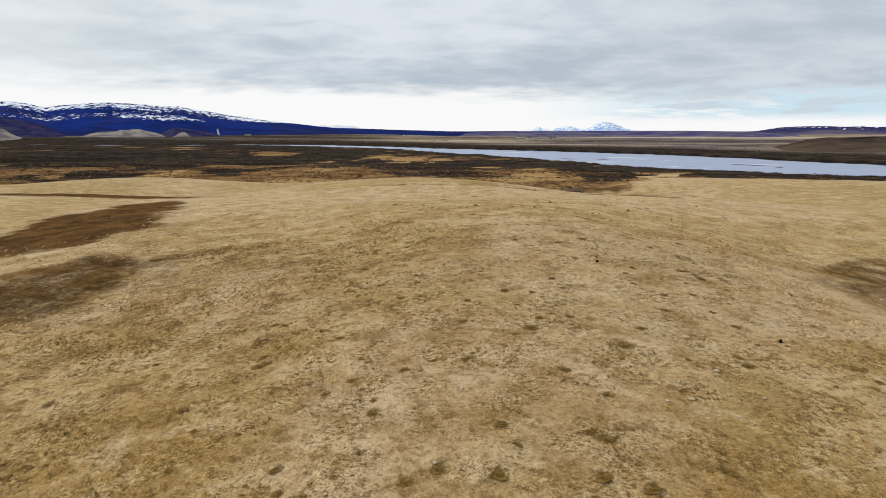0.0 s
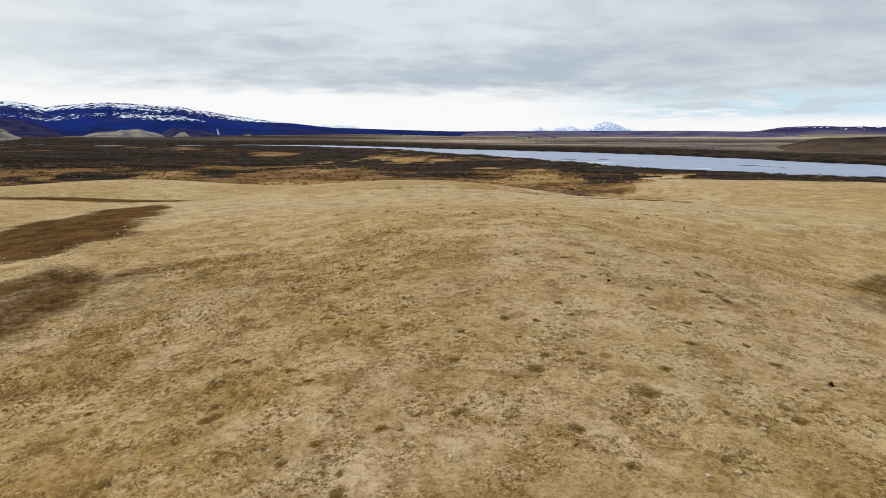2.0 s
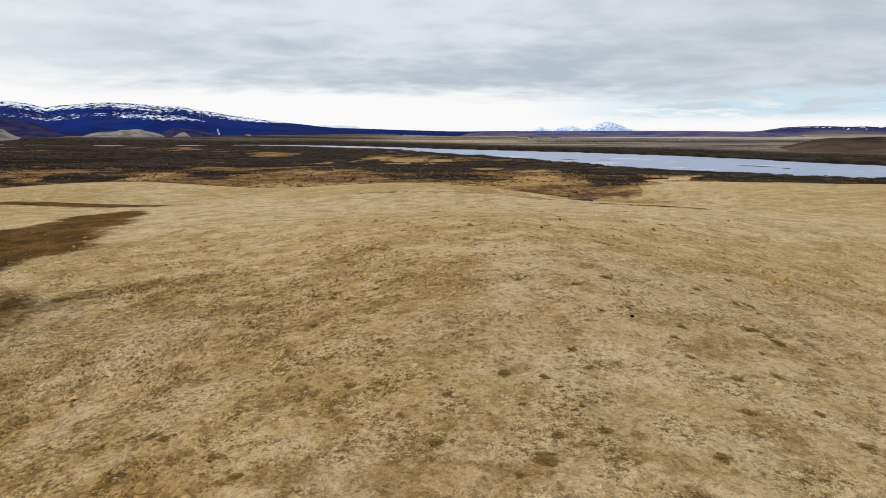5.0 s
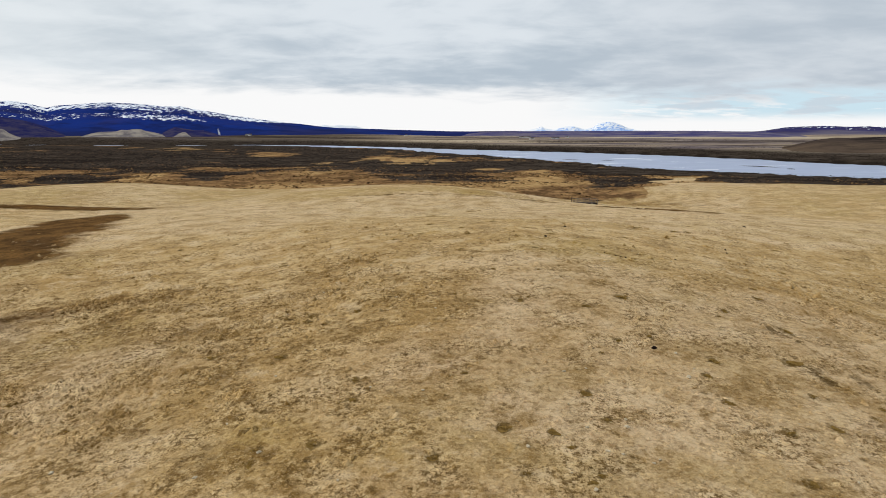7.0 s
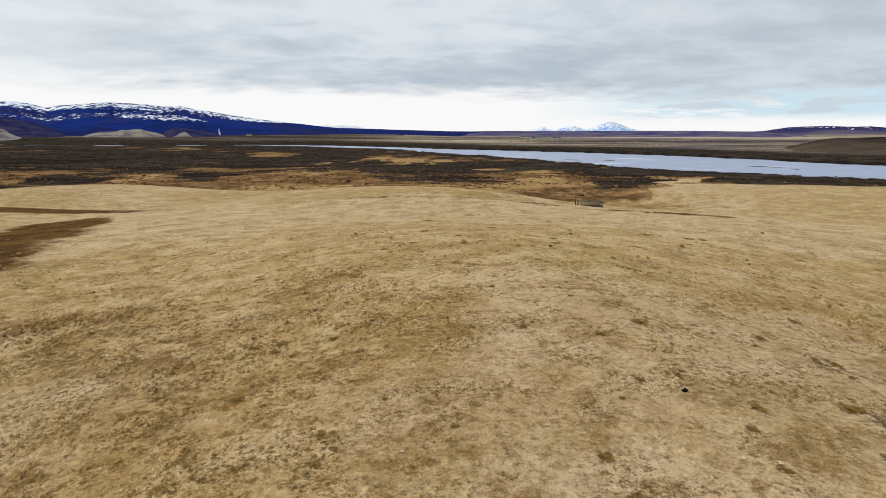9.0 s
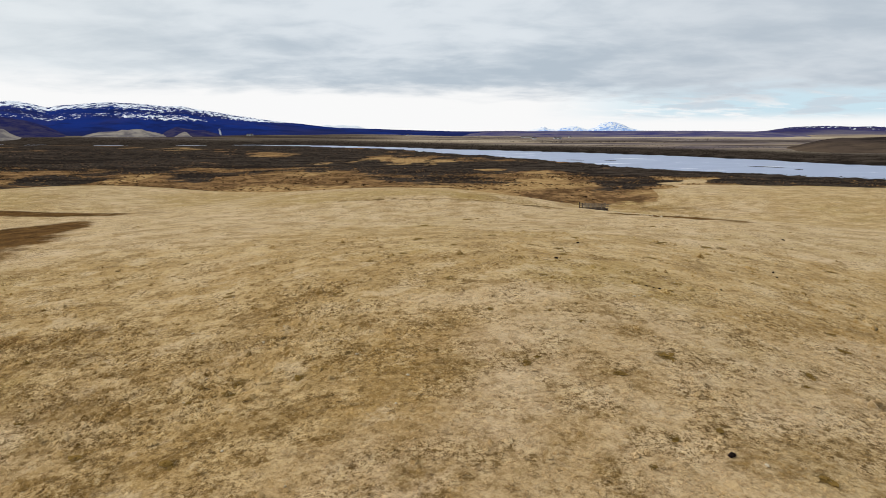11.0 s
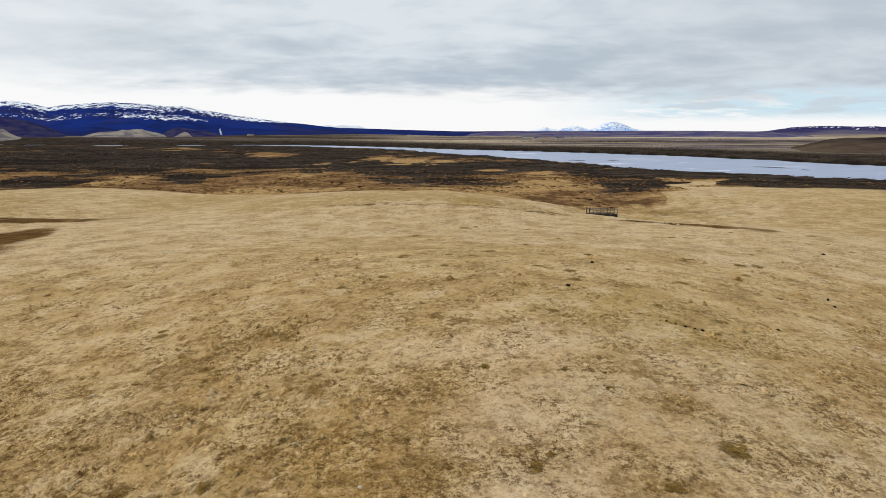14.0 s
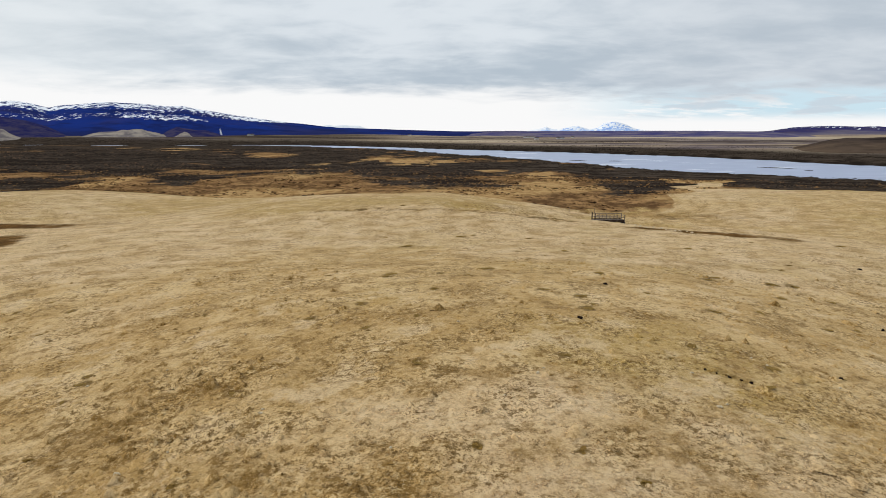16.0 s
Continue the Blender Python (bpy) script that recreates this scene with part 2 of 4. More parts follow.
def mountain_material(name, rock, rock_dark, snow_from, snow_to, foot_colour=None, foot=(0, 1), drift_size=60, least=-0.26, most=0.05, grain=160, mauve=None, banded=False):
    """Rock with drifts of snow towards the crest."""
    s = Shade(name, 0.9)
    sep = s.node("ShaderNodeSeparateXYZ")
    s.put(sep.inputs[0], s.place)
    z = sep.outputs[2]
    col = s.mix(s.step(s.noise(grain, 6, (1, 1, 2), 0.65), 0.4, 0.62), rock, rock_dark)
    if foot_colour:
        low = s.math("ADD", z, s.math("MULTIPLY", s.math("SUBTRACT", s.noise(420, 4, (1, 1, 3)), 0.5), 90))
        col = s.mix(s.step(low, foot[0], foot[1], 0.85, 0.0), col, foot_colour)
    # drifts lie in short slanting streaks across the slope
    slope = s.node("ShaderNodeCombineXYZ")
    s.put(slope.inputs[0], s.math("ADD", s.attribute("along"), s.math("MULTIPLY", z, -1.6)))
    s.put(slope.inputs[1], s.math("MULTIPLY", s.attribute("drop"), -3.6) if banded else s.math("MULTIPLY", z, 2.6))
    slope = slope.outputs[0]
    if mauve:
        col = s.mix(s.step(s.noise(520, 6, (1, 1, 2), 0.6, (40, 7, 0)), 0.46, 0.60, 0, 0.35), col, mauve)
    drift = s.math("ADD", s.math("MULTIPLY", s.noise(drift_size, 7, (1, 1, 1), 0.72, at=slope), 0.66 if banded else 0.75), s.math("MULTIPLY", s.noise(drift_size * 7, 4, (1, 1, 1), 0.6, (9, 3, 0)), 0.34 if banded else 0.25))
    if banded:
        # wind-packed along the crest, then bare, then a line of hanging drifts
        drop = s.attribute("drop")
        shelf = s.math("MULTIPLY", s.step(drop, 44, 62, 0.0, 0.085), s.step(drop, 70, 100, 1.0, 0.0))
        cover = s.math("ADD", s.math("ADD", drift, s.step(drop, 12, 46, 0.02, -0.10)), s.math("ADD", shelf, s.step(drop, 80, 115, 0.0, -0.2)))
        cover = s.math("ADD", cover, s.step(z, 25, 62, -0.35, 0.0))
    else:
        cover = s.math("ADD", drift, s.step(s.attribute("rise"), snow_from, snow_to, least, most))
    col = s.mix(s.step(cover, 0.49, 0.53), col, (0.85, 0.88, 0.93))
    s.bump(s.noise(60, 6), 0.8, 12)
    return s.done(col)


def plain_material(name, a, b, size=0.3, roughness=0.85, bump=0.4, depth=0.02):
    s = Shade(name, roughness)
    grain = s.noise(size, 5)
    s.bump(s.noise(size * 0.3, 4), bump, depth)
    return s.done(s.mix(s.step(grain, 0.35, 0.65), a, b))


def island_material(name, dark, light, third=None, wide=0):
    """For many joined bits: each its own shade."""
    s = Shade(name, 0.95)
    r = s.island()
    col = s.mix(r, dark, light)
    if third:
        col = s.mix(s.step(r, 0.80, 0.86), col, third)
    if wide:
        # whole stands darker or paler than their neighbours
        col = s.mix(s.step(s.noise(wide, 6, (0.5, 1.3, 1), 0.65), 0.45, 0.58, 0, 0.8), col, tuple(0.8 * k for k in dark))
    col = s.mix(s.step(s.noise(0.5, 3), 0.4, 0.65, 0, 0.4), col, dark)
    return s.done(col)


MAT_GROUND = ground_material("dry_pasture_and_heath")
MAT_TURF = ground_material("dry_turf", True)
MAT_WATER = water_material()


# ---- the lie of the land ----
EYE_Z = 12.2
WATER = -26.0


def smooth(a, b, v):
    t = np.clip((v - a) / (b - a), 0.0, 1.0)
    return t * t * (3 - 2 * t)


def lattice(ix, iy, seed):
    h = (ix.astype(np.int64) * 374761393 + iy.astype(np.int64) * 668265263 + seed * 974634777) & 0xFFFFFFFF
    h = ((h ^ (h >> 13)) * 1274126177) & 0xFFFFFFFF
    return ((h ^ (h >> 16)) & 0xFFFF) / 65535.0


def value_noise(x, y, seed=0):
    ix, iy = np.floor(x), np.floor(y)
    fx, fy = x - ix, y - iy
    fx, fy = fx * fx * (3 - 2 * fx), fy * fy * (3 - 2 * fy)
    a, b = lattice(ix, iy, seed), lattice(ix + 1, iy, seed)
    c, d = lattice(ix, iy + 1, seed), lattice(ix + 1, iy + 1, seed)
    return (a + (b - a) * fx) * (1 - fy) + (c + (d - c) * fx) * fy


def fbm(x, y, size, octaves=4, seed=0):
    """Cloudy noise round 0, about -1 to 1, with features of that many metres."""
    x, y = np.asarray(x, float) / size, np.asarray(y, float) / size
    total, gain, norm = 0.0, 1.0, 0.0
    for k in range(octaves):
        total = total + gain * (value_noise(x * 2 ** k + 17.3 * k, y * 2 ** k - 9.1 * k, seed + k) * 2 - 1)
        norm += gain
        gain *= 0.5
    return total / norm * 1.6


# rises and hollows of the pasture hill: x, y, height, spread
RISES = [
    (8, 72, 2.36, 22), (6, 92, 1.83, 20), (2, 118, -2.42, 24), (0, 40, 3.06, 22), (-20, 50, -1.76, 16), (-42, 58, 1.9, 18),
    (-22, 74, -0.63, 16), (-28, 96, 0.56, 20), (-50, 105, 0.59, 22), (-66, 124, -0.83, 20), (-60, 160, -2.47, 26), (-93, 200, 5.05, 36),
    (-3, 165, 3.79, 28), (-35, 200, 0.69, 24), (42, 185, -4.56, 24), (20, 140, 1.27, 22), (60, 150, 0.31, 26), (24, 66, 0.58, 16),
    (34, 92, 0.12, 18), (7, 43, -0.3, 9), (28, 132, -0.45, 9), (22, 134, -0.35, 8), (50, 112, 0.76, 24), (44, 64, -1.73, 20), (92, 150, -4.01, 30),
]
# and of the land round it
OUTER_RISES = [
    (124, 217, 1.44, 38), (70, 225, 0.81, 22), (0, -40, -0.95, 50), (-80, 30, -5.92, 45), (80, 20, -4.45, 45), (-140, 200, -1.49, 50),
    (0, 215, 1.17, 26), (-60, 235, -2.95, 26),
]
# the river's middle line: x, y, half its width
RIVER = [(1300, -700, 105), (900, -90, 110), (560, 340, 115), (430, 552, 108), (380, 619, 122), (320, 704, 142), (258, 826, 147), (204, 931, 143), (104, 1075, 113), (44, 1148, 98), (-45, 1255, 64), (-151, 1410, 44), (-330, 1580, 28), (-527, 1665, 8), (-640, 1620, 2), (-760, 1600, 1), (-1000, 1640, 1), (-2500, 2100, 1)]


def river_distance(x, y):
    """Metres from the river's edge: negative in the water."""
    best = np.full(np.shape(x), 1e9)
    for (ax, ay, aw), (bx, by, bw) in zip(RIVER, RIVER[1:]):
        dx, dy = bx - ax, by - ay
        s = np.clip(((x - ax) * dx + (y - ay) * dy) / (dx * dx + dy * dy), 0, 1)
        best = np.minimum(best, np.hypot(x - ax - s * dx, y - ay - s * dy) - (aw + s * (bw - aw)))
    return best


def beyond_river(x, y):
    """1 on the far side of the river, 0 on the near side."""
    line = np.interp(x, [p[0] for p in RIVER][::-1], [p[1] for p in RIVER][::-1])
    return (y > line).astype(float)


# a small gully that drains the saddle: x, y
GULLY = [(8, 150), (20, 147.5), (31, 147), (38, 140), (46, 132), (58, 127), (74, 126)]


def line_distance(x, y, points):
    best = np.full(np.shape(x), 1e9)
    for (ax, ay), (bx, by) in zip(points, points[1:]):
        dx, dy = bx - ax, by - ay
        s = np.clip(((x - ax) * dx + (y - ay) * dy) / (dx * dx + dy * dy), 0, 1)
        best = np.minimum(best, np.hypot(x - ax - s * dx, y - ay - s * dy))
    return best


def land(x, y):
    x, y = np.asarray(x, float), np.asarray(y, float)
    z = -7.5 * smooth(90, 240, y) - 15.5 * smooth(300, 600, y + 0.45 * x)
    for cx, cy, h, w in RISES + OUTER_RISES:
        z = z + h * np.exp(-((x - cx) ** 2 + (y - cy) ** 2) / (2 * w * w))
    z = z - 1.6 * np.exp(-(line_distance(x, y, GULLY) / 4.0) ** 2)
    # heath: knolls and dips
    away = smooth(230, 330, y)
    z = z + away * (1 - 0.6 * smooth(900, 1600, y)) * (1.3 * fbm(x, y, 90, 3, 5) + 0.5 * fbm(x, y, 25, 2, 9))
    # the plain beyond rises slowly to the horizon
    r = np.hypot(x, y)
    west = 1 - smooth(-400, 200, x)
    z = z + 27.0 * (west * smooth(1400, 3600, r) + (1 - west) * smooth(1500, 4800, r)) + 5 * smooth(1800, 3000, r) * fbm(x, y, 500, 3, 21)
    # river bed and its cut banks
    d = river_distance(x, y) + 7 * fbm(x, y, 60, 3, 31) * smooth(5, 60, y)
    bank = 1 - smooth(0, 9, d)
    flat = smooth(1200, 1450, y) * (1 - smooth(30, 300, d))
    z = z * (1 - flat) + (WATER + 0.7) * flat
    return z * (1 - bank) + (WATER - 2.5) * bank


def turf_relief(x, y):
    """Small humps of the turf."""
    return 0.05 * fbm(x, y, 2.2, 3, 41) + 0.035 * fbm(x, y, 0.7, 2, 47)
# ---- end of the lie of the land ----


# ---- building helpers ----
def mesh_of(name, verts, faces, material):
    """A mesh from arrays of vertices and of triangles or quads."""
    verts, faces = np.asarray(verts, np.float32), np.asarray(faces, np.int32)
    me = bpy.data.meshes.new(name)
    me.vertices.add(len(verts))
    me.vertices.foreach_set("co", verts.ravel())
    k = faces.shape[1]
    me.loops.add(faces.size)
    me.loops.foreach_set("vertex_index", faces.ravel())
    me.polygons.add(len(faces))
    me.polygons.foreach_set("loop_start", np.arange(0, faces.size, k, dtype=np.int32))
    me.polygons.foreach_set("loop_total", np.full(len(faces), k, np.int32))
    me.update(calc_edges=True)
    me.validate()
    me.materials.append(material)
    return me


def grid_faces(rows, cols):
    i = np.arange(rows * cols).reshape(rows, cols)
    return np.stack([i[:-1, :-1], i[:-1, 1:], i[1:, 1:], i[1:, :-1]], -1).reshape(-1, 4)


def smooth_shaded(me):
    me.polygons.foreach_set("use_smooth", np.ones(len(me.polygons), bool))
    return me


def part(name, bm, material, parent, label=""):
    me = bpy.data.meshes.new(name)
    bm.normal_update()
    bm.to_mesh(me)
    bm.free()
    me.materials.append(material)
    ob = new(name, me)
    ob.parent = parent
    if label:
        tagged(ob, label)
    return ob


def spread(inner, step, ratio, reach):
    """Grid lines: even steps to inner, then growing ones to reach."""
    out, gap = list(np.arange(0, inner, step)), step
    while out[-1] < reach:
        out.append(out[-1] + gap)
        gap *= ratio
    return np.array(out)


# ---- ground ----
def blot(x, y, cx, cy, length, width, turn):
    """1 in the middle of a long patch, 0 outside it."""
    a = radians(turn)
    u, v = (x - cx) * math.cos(a) + (y - cy) * math.sin(a), -(x - cx) * math.sin(a) + (y - cy) * math.cos(a)
    return 1 - smooth(0.45, 1.15, np.hypot(u / length, v / width))


def trail(x, y, points, width):
    return 1 - smooth(width * 0.4, width * 1.2, line_distance(x, y, points) + width * fbm(x, y, 2.5, 3, 77))


# wet hollows, with painted shade in two entries: x, y, half length, half width, turn, strength
# -15.5, 61.5 darkens the shade between tussocks; 38.5, 123.2 the ditch's shade
HOLLOWS = [(-53, 90, 22, 11, 98, 1.35), (-57, 116, 25, 7, 98, 1.15), (-55, 76, 13, 10, 60, 0.95), (-36, 53, 16, 12, 75, 0.74), (-26, 65, 10, 3, 25, 0.62), (-27, 60, 12, 6, 48, 0.3), (-15.5, 61.5, 12, 6.5, 20, 0.26), (-8.5, 59.5, 4, 1.3, 25, 0.3), (-82, 144, 34, 5, 14, 0.95), (45, 61, 16, 6, 50, 0.62), (38.5, 123.2, 6.5, 2.2, -45, 1.25), (33.5, 130.2, 6, 1.6, -38, 0.75), (43, 121.5, 7, 3, -60, 0.62), (60, 197, 17, 5, -28, 0.5), (50, 203, 26, 3.5, -12, 0.45), (66, 192, 20, 3, -20, 0.42), (40, 207, 7, 2, 80, 0.7), (27, 158, 7, 1.6, 100, 0.7), (19, 158, 12, 6, 50, 0.3), (-12, 38, 20, 10, 100, 0.2)]
# trodden lines: points and width
TRAILS = [
    ([(21.8, 55.6), (22.4, 53.6), (22.6, 51.7), (23.0, 50), (22.9, 48.2)], 0.42),
    ([(19.4, 49.5), (20.8, 49.2), (21.4, 47.1)], 0.4),
    ([(-0.6, 60.2), (-1.9, 58.6), (-2.4, 57.4), (-3.3, 56.6), (-5.6, 56.2)], 0.3),
    ([(-16, 144.5), (-6, 143.6), (1.5, 143.4), (9.6, 141.8), (16.5, 139.7), (23, 136.5)], 1.2),
    ([(15.4, 70.5), (15.9, 70.3), (16.4, 69.9), (17.1, 69.5)], 0.14),
]
# darker clumps of grass: x, y, width
NEAR_TUFTS = [
    (6.8, 23.2, 1.0), (6.2, 23.7, 0.75), (2.5, 24.1, 0.6), (2.1, 20.8, 0.9), (3.6, 24.9, 0.35), (-0.2, 21.2, 0.8), (-1.4, 20.5, 0.65), (-17.3, 23.1, 0.75), (-10.8, 21.9, 0.55), (-11, 24.9, 0.45),
    (-4.5, 28.6, 0.65), (10.2, 32.6, 0.95), (6.2, 29.3, 0.85), (7.7, 26.9, 0.6), (11.5, 27.5, 0.6), (6, 20.7, 0.8), (10.8, 21.2, 0.85), (7.7, 20, 0.9), (22.9, 32.1, 0.85), (23.2, 30.5, 0.6), (20.2, 29.4, 0.4),
    (-20.4, 29.5, 0.85), (-4.4, 31.2, 0.45), (-10.1, 32.6, 0.6), (-10, 31.4, 0.85), (-16.6, 33.5, 0.6), (-2, 29.5, 0.7), (-1.2, 29.3, 0.3), (-0.5, 30.6, 0.55),
]
MIDDLE_TUFTS = [
    (-3.2, 26.6, 0.4), (-3.1, 25.4, 0.65), (-12.4, 27.1, 0.8), (6, 36.6, 0.7), (8, 37, 0.7), (7.1, 38.6, 0.4), (5.3, 35, 1.15), (4.2, 34.1, 0.55), (1.2, 36.2, 0.75), (18.5, 37, 0.75), (16.3, 32.1, 0.7),
    (16.4, 31, 0.9), (14.8, 39.1, 0.7), (18.5, 34.2, 0.5), (8.2, 44.9, 0.7), (6.3, 41.8, 0.6), (4.4, 42.1, 0.8), (6.8, 40.8, 0.4), (3, 47, 0.5), (-2.1, 46.8, 0.7), (-5.8, 43, 0.6), (14.5, 47.2, 0.65), (14.4, 44.7, 0.65),
    (15.9, 42.5, 0.8), (18.2, 43.2, 0.7), (20.8, 44.5, 0.5), (-1.9, 44.8, 0.6),
]
FURTHER_TUFTS = [
    (-7.9, 55.4, 0.5), (-6.3, 55.8, 0.6), (-2.5, 44.6, 0.38), (-3.8, 46.3, 0.34), (11.3, 50.9, 0.54), (20, 49.9, 1.2), (4.9, 39.1, 0.42), (7.5, 39.1, 0.5), (12, 35.4, 0.8), (-5.2, 41.4, 0.42), (-6.1, 34.7, 0.76), (-11, 38.5, 0.75),
    (-11.1, 35.3, 1.1), (-3.4, 56.5, 0.7), (-1, 58.5, 0.24), (13.4, 57.9, 1.2), (19.8, 57.3, 0.82), (3.3, 70.6, 0.29), (-0.4, 80.2, 0.6), (-9.9, 81, 0.44), (-12, 72.1, 0.76), (-11.8, 70.2, 0.53), (16.1, 73.1, 0.52), (22, 71.4, 0.42),
    (18.8, 71.3, 0.57), (17.5, 69, 0.65), (27.5, 86.4, 0.71), (12.9, 79.4, 0.66), (10.3, 61.9, 0.54), (5.6, 63.7, 0.56),
]
FAR_TUFTS = [(-3.6, 62.7, 0.5), (-6.2, 56.8, 0.85), (11.9, 76.9, 0.4), (0.5, 75.4, 0.7), (-4.4, 90.8, 0.6), (23.4, 81.4, 0.8), (14.4, 71.4, 0.5), (0.3, 88.7, 0.9)]
DISTANT_TUFTS = [
    (0.5, 89.3, 1.3), (-0.1, 112.2, 2.0), (-0.4, 80.6, 0.8), (14.3, 117.7, 1.1), (12.3, 78.5, 1.1), (12.6, 81.2, 1.1), (6.1, 120.3, 1.4), (15.9, 104.6, 1.2), (24.2, 90.7, 1.1), (27.3, 86.4, 0.8),
    (29, 91.2, 1.4), (48.7, 113.9, 1.2), (3.4, 70.3, 0.44), (15.9, 73.1, 0.65), (4, 88.9, 0.9), (7.6, 90.8, 1.3), (18.8, 71.4, 0.8), (30.8, 91.2, 1.4),
]
TUFT_PLACES = NEAR_TUFTS + MIDDLE_TUFTS + FURTHER_TUFTS + FAR_TUFTS + DISTANT_TUFTS
# lesser ones between them
tuft_rng = random.Random(12)
for k in range(120):
    ty = tuft_rng.uniform(78, 150) if k < 30 else tuft_rng.uniform(19, 112)
    TUFT_PLACES.append((tuft_rng.uniform(-0.55, 0.55) * ty, ty, tuft_rng.uniform(0.3, 0.75) * (0.8 + ty / 160)))


def tuft_amount(x, y):
    """How much of the dark clumps' grass grows here."""
    total = np.zeros(np.shape(x))
    for tx, ty, tw in TUFT_PLACES:
        k = np.nonzero((np.abs(x - tx) < 1.6 * tw) & (np.abs(y - ty) < 1.6 * tw))[0]
        total[k] = np.maximum(total[k], 1 - smooth(0.3, 1.25, np.hypot(x[k] - tx, (y[k] - ty) * 0.9) / (0.6 * tw)))
    return total


HEATH_EDGE = [(-500, 250), (-150, 235), (-99, 205), (-84, 212), (-60, 222), (-41, 215), (-20, 226), (5, 226), (21, 216), (36, 208), (50, 205.5), (64, 208), (70, 226), (94, 241), (130, 236), (500, 230)]


def heath_amount(x, y):
    line = np.interp(x, [p[0] for p in HEATH_EDGE], [p[1] for p in HEATH_EDGE]) + 4 * fbm(x, y, 40, 3, 61) + 5 * fbm(x, y, 11, 3, 62)
    wedge = blot(x + 5 * fbm(x, y, 18, 3, 68), y + 12 * fbm(x, y, 26, 3, 69), 96, 264, 34, 8, 62)
    return smooth(-6, 6, y - line) * (1 - 0.95 * wedge)


# straw-coloured clearings in the heath, and its thickest scrub: x, y, half length, half width, turn, strength
CLEARINGS = [(-525, 965, 114, 23, 119, 0.4), (-234, 572, 190, 10, 113, 0.5), (-202, 559, 210, 10, 111, 0.5), (-126, 279, 42, 9, 116, 0.9), (-166, 267, 11, 10, 124, 0.8), (-265, 968, 148, 28, 106, 0.48), (-80, 824, 53, 20, 96, 0.5), (-28, 735, 67, 35, 92, 0.55), (-108, 574, 134, 19, 101, 0.6), (-57, 233, 34, 17, 106, 0.8), (62, 430, 150, 15, 82, 1.3), (130, 400, 150, 13, 75, 2.0), (44, 592, 32, 16, 86, 0.7)]
THICKETS = [(-381, 645, 284, 160, 122, 0.65), (-151, 278, 24, 19, 121, 0.9), (-98, 292, 23, 10, 110, 0.8), (-24, 347, 40, 30, 95, 0.8), (88, 377, 150, 12, 77, 0.45), (74, 258, 27, 11, 72, 0.5), (146, 569, 35, 25, 75, 0.8), (54, 400, 110, 4, 83, 0.7), (175, 300, 90, 26, -20, 1.0), (165, 268, 110, 34, -10, 1.0), (235, 420, 190, 90, 115, 1.0)]


def patches(x, y, places):
    total = np.zeros(np.shape(x))
    k = np.nonzero((y > 190) & (y < 1150) & (np.abs(x) < 700))
    x, y = x[k], y[k]
    bend, bow = fbm(x, y, 16, 4, 65), fbm(x, y, 34, 4, 66)
    best = np.zeros(np.shape(x))
    for cx, cy, length, width, turn, strength in places:
        w = 0.5 * width + 4
        best = np.maximum(best, strength * blot(x + w * bend, y + w * bow, cx, cy, length * 1.1, width * 1.2, turn))
    total[k] = best
    return total


def scrub_amount(x, y):
    """How thick the dark scrub stands on the heath."""
    base = 0.56 + 0.55 * fbm(x, y * 0.7, 75, 4, 63) + 0.45 * fbm(x, y, 22, 3, 64) + 0.36 * smooth(270, 420, y) - 0.22 * (1 - smooth(225, 280, y)) - 0.35 * (1 - smooth(270, 370, y)) * smooth(-140, -85, x) * (1 - smooth(80, 120, x))
    return np.clip(base + patches(x, y, THICKETS) - patches(x, y, CLEARINGS), 0, 1)


def clearing_amount(x, y):
    base = 0.36 + 0.7 * fbm(x, y * 0.8, 85, 3, 67) - 0.15 * smooth(400, 600, y) - 0.5 * blot(x, y, 54, 222, 36, 26, 0)
    return np.clip(base + patches(x, y, CLEARINGS) - patches(x, y, THICKETS), 0, 1)


